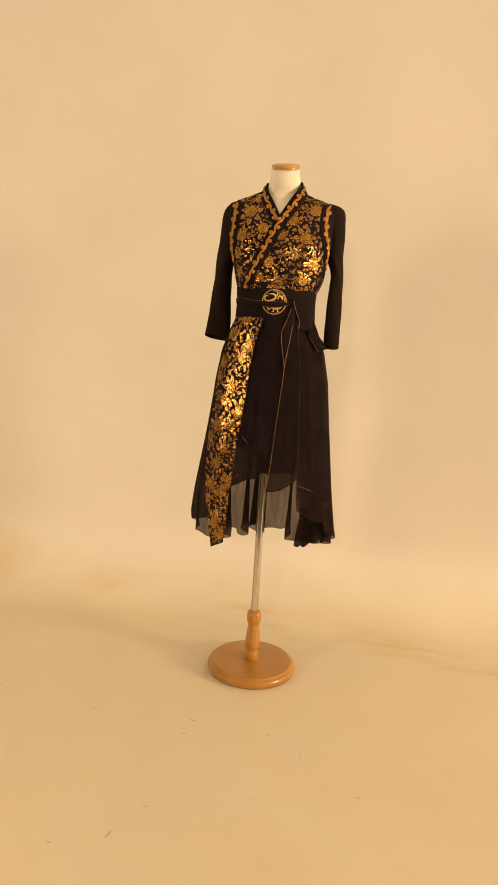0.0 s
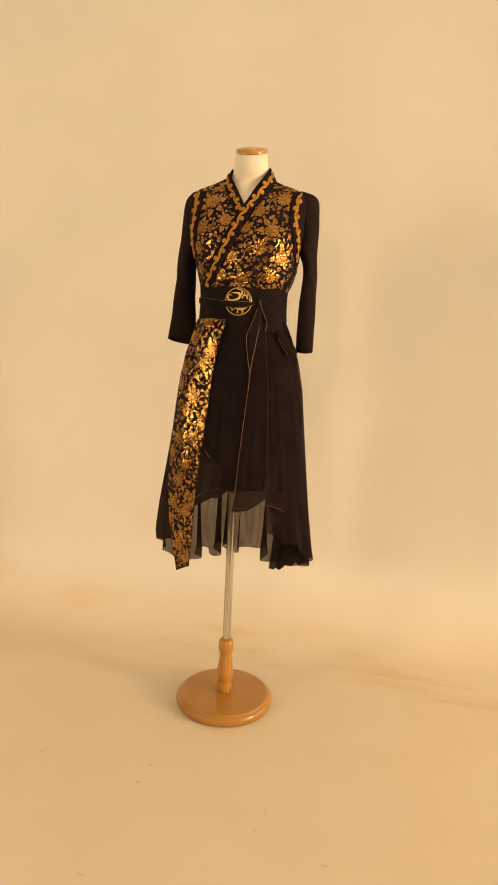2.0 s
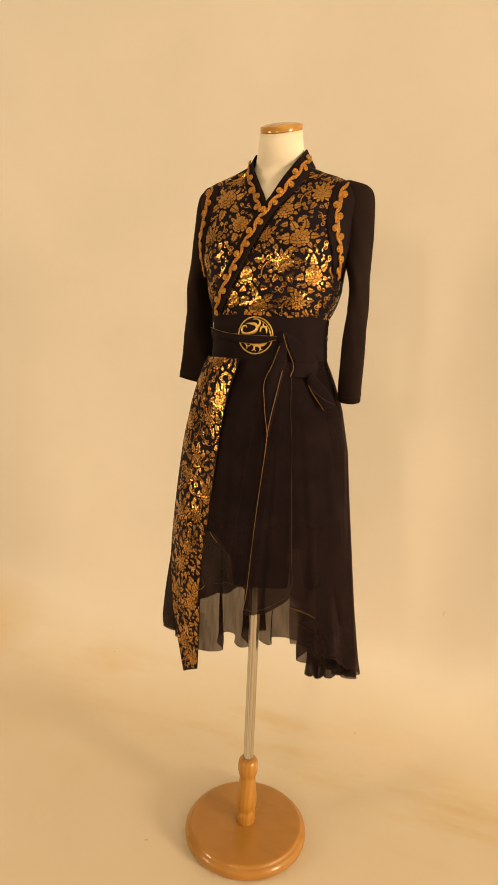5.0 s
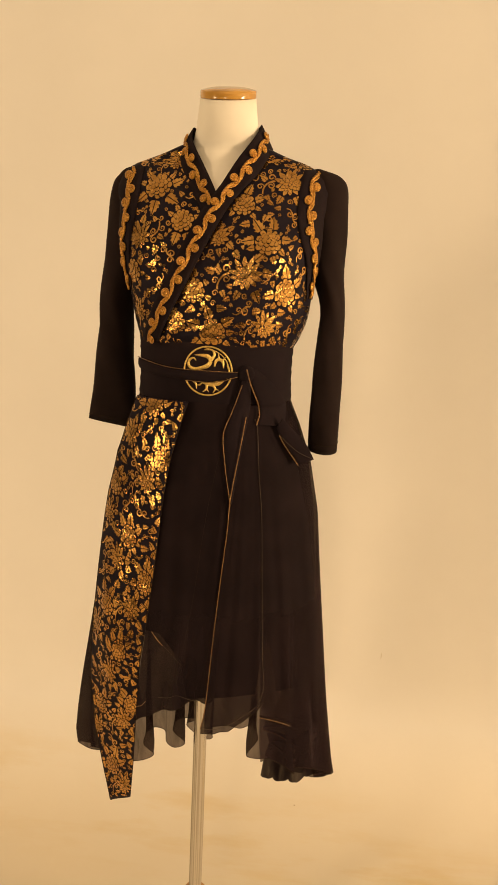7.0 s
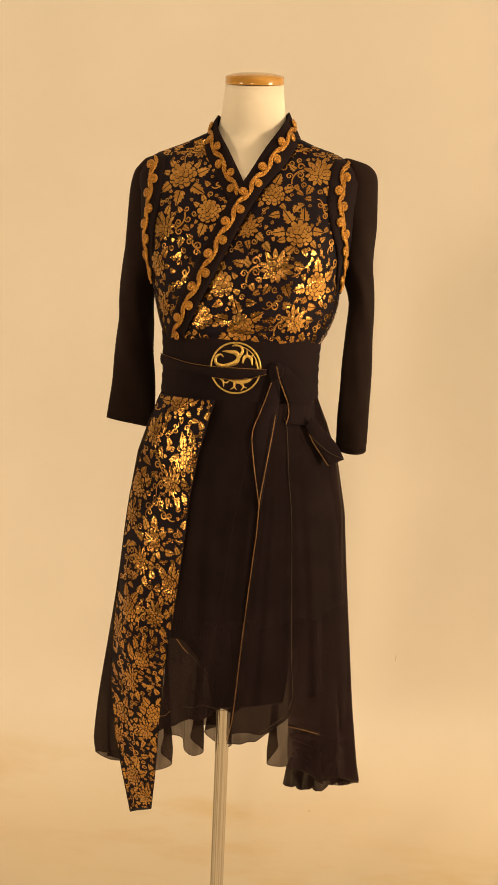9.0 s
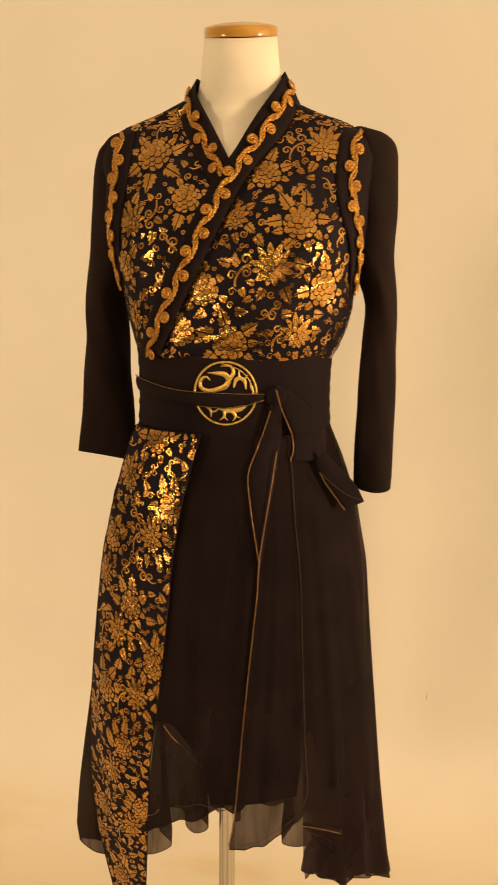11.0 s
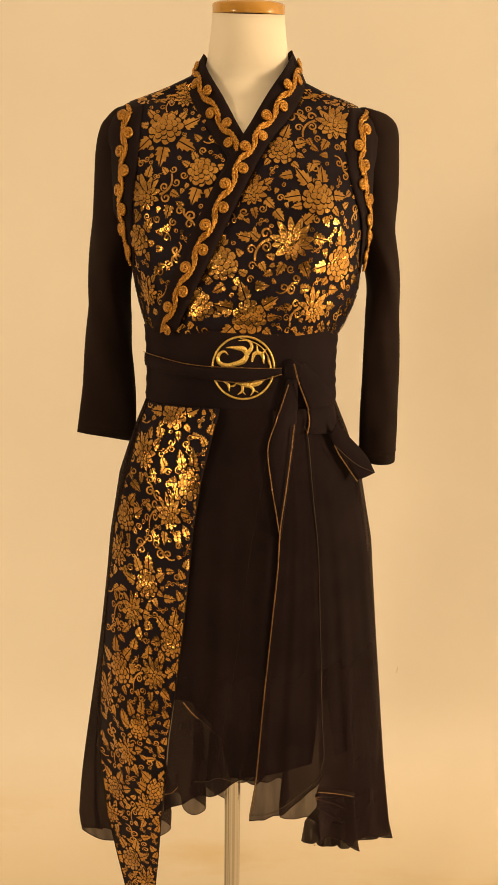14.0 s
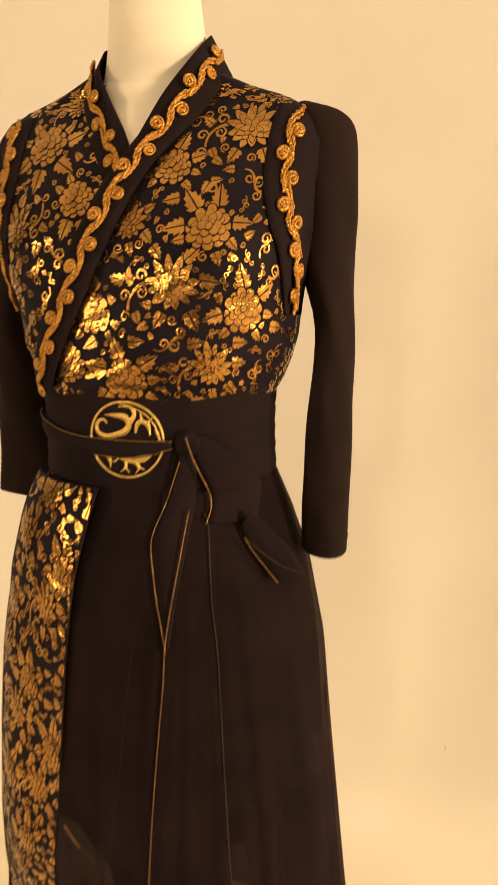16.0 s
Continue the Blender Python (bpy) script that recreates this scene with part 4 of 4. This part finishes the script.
for j in range(70):
    v = j / 69
    row = []
    for i in range(22):
        u = i / 21
        bottom = 0.441 + 0.022 * u
        z = 1.193 + (bottom - 1.193) * v
        row.append(panel_place(P_W(z) + (P_E(z) - P_W(z)) * u, z))
    rings.append(row + [r + np.array((0, 0.0015, 0)) for r in reversed(row)])
rings_mesh(bm, rings, True, True, True)
part("brocade_panel", bm, SATIN, dress, "narrow hanging panel of black and gold brocade")


def panel_inside(x, z):
    return 0.447 + 0.022 * max(0.0, min(1.0, (x - P_W(z)) / (P_E(z) - P_W(z)))) < z < 1.192 and P_W(z) + 0.001 < x < P_E(z) - 0.001


def panel_clamp(x, z):
    z = min(max(z, 0.446), 1.1925)
    return min(max(x, P_W(z)), P_E(z)), z


rng = random.Random(11)
pr = Print(lambda x, z, lift=0.0009: panel_place(x, z, lift), panel_inside, panel_clamp)
PANEL_FLOWERS = (
    ('peony', -0.081, 1.183, 0.0185, 1.05),
    ('lotus', -0.119, 1.134, 0.0165, 1.5),
    ('peony', -0.062, 1.104, 0.0175, 1.3),
    ('lotus', -0.087, 1.066, 0.0175, 1.45),
    ('peony', -0.145, 1.051, 0.0155, 1.4),
    ('lotus', -0.155, 1.004, 0.0135, 1.5),
    ('peony', -0.116, 0.973, 0.0175, 1.2),
    ('lotus', -0.135, 0.936, 0.0165, 1.5),
    ('peony', -0.085, 0.903, 0.017, 1.4),
    ('peony', -0.154, 0.853, 0.0165, 1.4),
    ('lotus', -0.108, 0.855, 0.0185, 1.3),
    ('lotus', -0.175, 0.809, 0.013, 1.7),
    ('peony', -0.128, 0.78, 0.016, 1.4),
    ('lotus', -0.147, 0.734, 0.015, 1.7),
    ('peony', -0.109, 0.675, 0.0165, 1.5),
    ('peony', -0.168, 0.658, 0.015, 1.5),
    ('lotus', -0.125, 0.642, 0.017, 1.5),
    ('lotus', -0.177, 0.608, 0.013, 1.6),
    ('peony', -0.152, 0.530, 0.0165, 1.6),
    ('lotus', -0.131, 0.489, 0.0165, 1.5))
for kind, x, z, R, stretch in PANEL_FLOWERS:
    pr.flower(kind, x, z, R * 0.80, 0.0, rng, stretch * 1.1)
for kind, x, z, R, stretch in PANEL_FLOWERS:
    pr.sprigs(kind, x, z, R * 0.80, rng.uniform(-0.2, 0.3), rng, stretch * 1.1)
for k, z in enumerate(np.arange(1.184, 0.475, -0.0135)):
    # leaves and scrolls that run up to the panel's east edge
    x = P_E(z) - 0.0062
    if pr.free(x, z, 0.0052, 0.9):
        pr.put(leaf(0.0125, 0.5 - 0.9 * (k % 2), (0.0, -0.006)) if k % 3 else tendril(0.0062, 1.2 + k, 1 - 2 * (k % 2)), x, z, 0.0, 1.15)
        pr.taken.append((x, z, 0.0058))
pr.fill((-0.20, -0.02, 0.445, 1.193), rng, 7000, 0.93)
pr.build("panel_print", "gold foil flowers and scrolls printed on the panel")
bm = bmesh.new()
tube(bm, [panel_place(P_E(z), z, 0.0012) for z in np.linspace(1.192, 0.466, 90)], 0.0006, 5)
tube(bm, [panel_place(P_W(z), z, 0.0010) for z in np.linspace(1.192, 0.445, 90)], 0.0006, 5)
part("panel_edging", bm, HEM, dress)


# cords: points (x, z) on the skirt's front
def cord(points, k=1.055, r=0.0007, mat=None, parent=None, label="", off=0.002, n=60):
    bm = bmesh.new()
    tube(bm, [on_skirt(x, z, k, off) for x, z in smooth_path(points, n)], r, 6)
    return part("cord", bm, mat or CORD, parent or dress, label)


# waterfall edge of the cascade: folded to and fro as it falls back under the skirt
zigzag = smooth_path([(0.106, -0.128, 0.684), (0.132, -0.122, 0.676), (0.157, -0.114, 0.664), (0.150, -0.098, 0.650), (0.112, -0.067, 0.622), (0.142, -0.067, 0.610), (0.170, -0.066, 0.593), (0.160, -0.045, 0.580),
                      (0.124, -0.015, 0.560), (0.145, -0.018, 0.545), (0.165, -0.022, 0.532), (0.152, 0.004, 0.510)], 120)
bm = bmesh.new()
rings_mesh(bm, [[p + np.array((0.001 * w, 0.004 * w ** 0.7, 0.0015 * w)) for p in zigzag] for w in np.linspace(1, 0, 4)], closed=False)
ruffle = part("cascade_ruffle", bm, RUFFLE, dress, "black chiffon edge falling in zigzag folds")
for a, b, r, mat in ((0, 20, 0.0006, CORD), (20, 40, 0.0004, DULL_CORD), (40, 62, 0.0008, CORD), (60, 80, 0.00035, DULL_CORD), (80, 100, 0.00035, DULL_CORD)):
    bm = bmesh.new()
    tube(bm, [p - np.array((0, 0.0015, 0)) for p in zigzag[a:b + 1]], r, 6)
    part("edge_cord", bm, mat, ruffle)
cord([(-0.0947, 0.6928), (-0.086, 0.6967), (-0.0783, 0.7063)], 1.035, 0.0005)
cord([(-0.057, 0.718), (-0.0406, 0.7199), (-0.0261, 0.7257), (-0.0087, 0.7218), (0.0068, 0.7199), (0.0174, 0.7257)], 1.035, 0.00045, DULL_CORD)
cord([(-0.0700, 0.8300), (-0.0665, 0.8255), (-0.059, 0.8166), (-0.0512, 0.8099)], 1.05, 0.0007)
cord([(-0.0512, 0.8099), (-0.0329, 0.7924), (-0.0184, 0.7779)], 1.04, 0.00018, DULL_CORD)

# ---- sash with tied ends ----
sash = thing("sash_belt", "wide black crepe sash, knotted, with round gold embroidered emblem", "belt")


def belt_at(t, z, off=0.0):
    k = math.sin(math.pi * (z - 1.194) / 0.093)
    a, f, b = 0.1275 - 0.002 * k, 0.1075, 0.0935
    s, c = math.sin(t), math.cos(t)
    return np.array(((a + off) * s, -((f if c > 0 else b) + off) * c, z))


def on_belt(x, z, off=0.0):
    t = math.asin(max(-0.999, min(0.999, x / (0.1265 + off))))
    return belt_at(t, z, off)


bm = bmesh.new()
N = 96
outer = [[belt_at(2 * math.pi * i / N, z, 0.0006 * math.sin(9 * z * 40 + 3 * math.sin(2 * math.pi * i / N)) * (0.4 if math.cos(2 * math.pi * i / N) > 0.6 else 1)) for i in range(N)] for z in np.linspace(1.192, 1.287, 16)]
inner = [[belt_at(2 * math.pi * i / N, z, -0.004) for i in range(N)] for z in np.linspace(1.287, 1.192, 4)]
rings_mesh(bm, outer + inner + [outer[0]], True)
part("sash_band", bm, BAND, sash, "plain black crepe waistband")

# emblem
EX, EZ, ER = 0.0005, 1.2405, 0.0375


def emblem_place(u, v, off):
    return on_belt(EX + ER * u, EZ + ER * v, off)


bm = bmesh.new()
tube(bm, [emblem_place(0.97 * math.cos(a), 0.97 * math.sin(a), 0.0012) for a in np.linspace(0, 2 * math.pi, 90)], 0.0013, 6)
tube(bm, [emblem_place(0.85 * math.cos(a), 0.85 * math.sin(a), 0.0010) for a in np.linspace(-0.35, 1.75, 40)], 0.0007, 5)
ring = part("emblem_ring", bm, EMBROIDERY, sash, "round gold embroidered border")
bm = bmesh.new()
STROKES = [
    ([(-0.48, 0.40), (-0.60, 0.50), (-0.77, 0.40), (-0.78, 0.18), (-0.55, 0.06), (-0.25, 0.12), (0.0, 0.22), (0.12, 0.40)], [.03, .06, .09, .10, .12, .12, .15, .12]),
    ([(0.13, 0.38), (0.0, 0.58), (-0.28, 0.62), (-0.55, 0.62)], [.12, .14, .09, .02]),
    ([(0.12, 0.44), (0.25, 0.64), (0.17, 0.83), (-0.12, 0.92)], [.12, .09, .07, .02]),
    ([(0.27, 0.20), (0.33, 0.42), (0.46, 0.48), (0.60, 0.38), (0.64, 0.14)], [.05, .10, .10, .10, .03]),
    ([(0.44, 0.48), (0.41, 0.72)], [.08, .02]), ([(0.57, 0.42), (0.72, 0.60)], [.08, .02]),
    ([(0.76, 0.42), (0.82, 0.18), (0.90, 0.0)], [.02, .08, .02]),
    ([(-0.62, -0.42), (-0.46, -0.54), (-0.44, -0.74)], [.03, .08, .02]), ([(-0.42, -0.58), (-0.30, -0.56), (-0.20, -0.46)], [.03, .06, .02]),
    ([(-0.22, -0.47), (0.12, -0.52), (0.46, -0.46), (0.68, -0.36)], [.04, .15, .16, .03]),
    ([(-0.02, -0.56), (-0.03, -0.72), (-0.17, -0.84)], [.08, .07, .02]), ([(-0.03, -0.72), (0.08, -0.84)], [.05, .02]),
    ([(0.22, -0.56), (0.33, -0.70), (0.24, -0.86)], [.09, .07, .02]), ([(0.33, -0.70), (0.48, -0.76)], [.05, .02])]
for pts, widths in STROKES:
    n = 26
    line = smooth_path(pts, n)
    w = 0.60 * np.interp(np.linspace(0, 1, n), np.linspace(0, 1, len(widths)), widths)
    t = np.gradient(line, axis=0)
    t /= np.linalg.norm(t, axis=1)[:, None] + 1e-12
    nrm = np.stack([-t[:, 1], t[:, 0]], 1)
    rows = []
    for p, q, ww in zip(line, nrm, w):
        rows.append([emblem_place(*(p + q * ww * h), 0.0006 + 0.0012 * (1 - h * h)) for h in (-1, -0.5, 0, 0.5, 1)])
    rings_mesh(bm, rows, closed=False)
part("emblem_motif", bm, EMBROIDERY, sash, "gold satin-stitch curved motif")


def flat_cloth(name, west, east, off_a, off_b, parent, label, place, nu=7, thick=0.0016, sag=0.002, mat=None):
    a, b = smooth_path(west, 30), smooth_path(east, 30)
    bm = bmesh.new()
    rows = []
    for k, (p, q) in enumerate(zip(a, b)):
        row = []
        for u in np.linspace(0, 1, nu):
            x, z = p + (q - p) * u
            row.append(place(x, z, off_a + (off_b - off_a) * k / 29 + sag * math.sin(math.pi * u)))
        rows.append(row + [r + np.array((0, thick, 0)) for r in reversed(row)])
    rings_mesh(bm, rows, True, True, True)
    return part(name, bm, mat or BAND, parent, label)


def sk(x, z, off):
    return on_skirt(x, z, 1.0, off) if z < 1.19 else on_belt(x, z, off)


def line_cord(points, off, r, parent, mat=None, n=50, place=None):
    bm = bmesh.new()
    tube(bm, [(place or sk)(x, z, off) for x, z in smooth_path(points, n)], r, 6)
    return part("cord", bm, mat or CORD, parent)


tie = flat_cloth("tie_strip", [(-0.1255, 1.252), (-0.107, 1.2495), (-0.060, 1.2420), (0.0, 1.2400), (0.046, 1.2400)], [(-0.1255, 1.236), (-0.100, 1.231), (-0.050, 1.227), (0.0, 1.2245), (0.046, 1.234)], 0.003, 0.006, sash, "narrow black tie across the emblem", on_belt)
line_cord([(-0.1255, 1.253), (-0.107, 1.2505), (-0.060, 1.2430), (0.0, 1.2410), (0.046, 1.2405)], 0.0055, 0.0006, tie, place=on_belt)
line_cord([(-0.032, 1.2255), (0.0, 1.2240), (0.022, 1.2265), (0.046, 1.2335)], 0.0055, 0.0006, tie, place=on_belt)
# knot: a crumpled lump with folds
bm = bmesh.new()
rows = []
for j in range(13):
    v = math.pi * j / 12
    row = []
    for i in range(22):
        t = 2 * math.pi * i / 22
        r = 1 + 0.16 * math.sin(3 * t + 2 * v) + 0.08 * math.sin(7 * t)
        row.append(on_belt(0.058, 1.238, 0.004) + np.array((0.012 * r * math.sin(v) * math.sin(t), -0.006 * math.sin(v) * math.cos(t) * r, 0.013 * math.cos(v))))
    rows.append(row)
rings_mesh(bm, rows, True)
bmesh.ops.remove_doubles(bm, verts=bm.verts, dist=0.0003)
part("knot", bm, BAND, sash, "soft black knot")
loop = flat_cloth("bow_loop", [(0.060, 1.246), (0.067, 1.222), (0.077, 1.196), (0.0805, 1.178), (0.0775, 1.162)], [(0.074, 1.246), (0.100, 1.222), (0.118, 1.195), (0.121, 1.158)], 0.006, 0.010, sash, "drooping black bow loop", sk)
line_cord([(0.060, 1.246), (0.067, 1.222), (0.077, 1.196), (0.081, 1.178), (0.078, 1.162)], 0.013, 0.0009, loop)
tail = flat_cloth("sash_tail", [(0.052, 1.228), (0.040, 1.180), (0.030, 1.149), (0.034, 1.110), (0.041, 1.070), (0.046, 1.042)], [(0.066, 1.228), (0.066, 1.19), (0.064, 1.165), (0.055, 1.10), (0.048, 1.045)], 0.006, 0.009, sash, "black sash end hanging from the knot", sk)
line_cord([(0.054, 1.222), (0.040, 1.180), (0.030, 1.149), (0.034, 1.110), (0.041, 1.070), (0.046, 1.042)], 0.0125, 0.0007, tail)
line_cord([(0.0619, 1.1746), (0.0571, 1.1359), (0.0503, 1.0875), (0.0455, 1.0507), (0.0435, 1.0053), (0.0397, 0.9617), (0.03, 0.8456), (0.0208, 0.718), (0.014, 0.6735)], 0.0125, 0.0008, tail, n=90)
line_cord([(0.014, 0.6735), (0.0319, 0.6715), (0.0513, 0.6764), (0.0735, 0.6889), (0.1016, 0.7092), (0.1083, 0.7276), (0.1107, 0.745), (0.106, 0.8002), (0.0998, 0.9143), (0.0939, 1.0217), (0.086, 1.0894), (0.0798, 1.1552), (0.0749, 1.1707)], 0.0095, 0.00045, tail, DULL_CORD, n=110)
line_cord([(0.0493, 1.2278), (0.0339, 1.1649), (0.0203, 1.0875), (0.0097, 1.0198), (-0.0048, 0.894), (-0.0184, 0.807), (-0.028, 0.7412)], 0.0075, 0.0002, tail, HEM, n=80)


# small flap standing off the hip
def flap_place(x, z, off):
    return np.array((x, -0.083 + 0.25 * (x - 0.115) - off, z))


flap = flat_cloth("sash_end", [(0.108, 1.156), (0.113, 1.147), (0.120, 1.134), (0.132, 1.117), (0.145, 1.099)], [(0.116, 1.172), (0.131, 1.157), (0.156, 1.131), (0.169, 1.108)], 0.004, 0.010, sash, "short pointed black sash end on the hip", flap_place)
line_cord([(0.113, 1.147), (0.120, 1.134), (0.132, 1.117), (0.145, 1.099)], 0.013, 0.0007, flap, place=flap_place)
line_cord([(0.113, 1.147), (0.128, 1.133), (0.146, 1.119), (0.168, 1.109)], 0.0135, 0.0004, flap, DULL_CORD, place=flap_place)

# ---- lint and scuffs on the floor ----
rng = random.Random(5)
bm = bmesh.new()
SPOTS = [(-0.451, -0.344), (-0.149, -0.35), (-0.16, -0.419), (0.159, -0.273), (0.079, -0.382), (0.223, -0.418), (0.173, -0.462), (0.156, -0.526), (0.469, -0.449), (0.558, -0.451), (0.317, -0.603), (-0.375, -0.86), (-0.252, -0.816), (-0.197, -0.717), (0.054, -0.649), (-0.227, -0.115), (-0.78, -0.265)]
for x, y in SPOTS:
    a, L = rng.uniform(0, 6.28), rng.uniform(0.003, 0.010)
    pts = [(x + L * u * math.cos(a + 0.25 * u), y + L * u * math.sin(a + 0.25 * u), 0.0008) for u in np.linspace(-1, 1, 6)]
    tube(bm, pts, rng.uniform(0.0003, 0.0005), 5)
for x, y, z in ((0.197, 0.440, 0.0400), (-0.680, 0.510, 0.0925)):
    tube(bm, [(x + 0.0016 * u, y - 0.0006, z + 0.0006 + 0.0004 * u * u) for u in np.linspace(-1, 1, 4)], 0.0011, 6)
tagged(part("floor_lint", bm, LINT), "tiny dark lint flecks scattered on the studio floor", "lint", kind="stuff")
bm = bmesh.new()
tube(bm, [(0.4225 + 0.0008 * u, WALL_Y + 0.0004, 0.398 + 0.010 * u) for u in np.linspace(-1, 1, 7)], 0.0014, 6, taper=[0.3, 0.8, 1.0, 0.9, 1.0, 0.7, 0.2])
tagged(part("wall_scuff", bm, SCUFF), "small grey scuff on the studio wall", "scuff", kind="stuff")
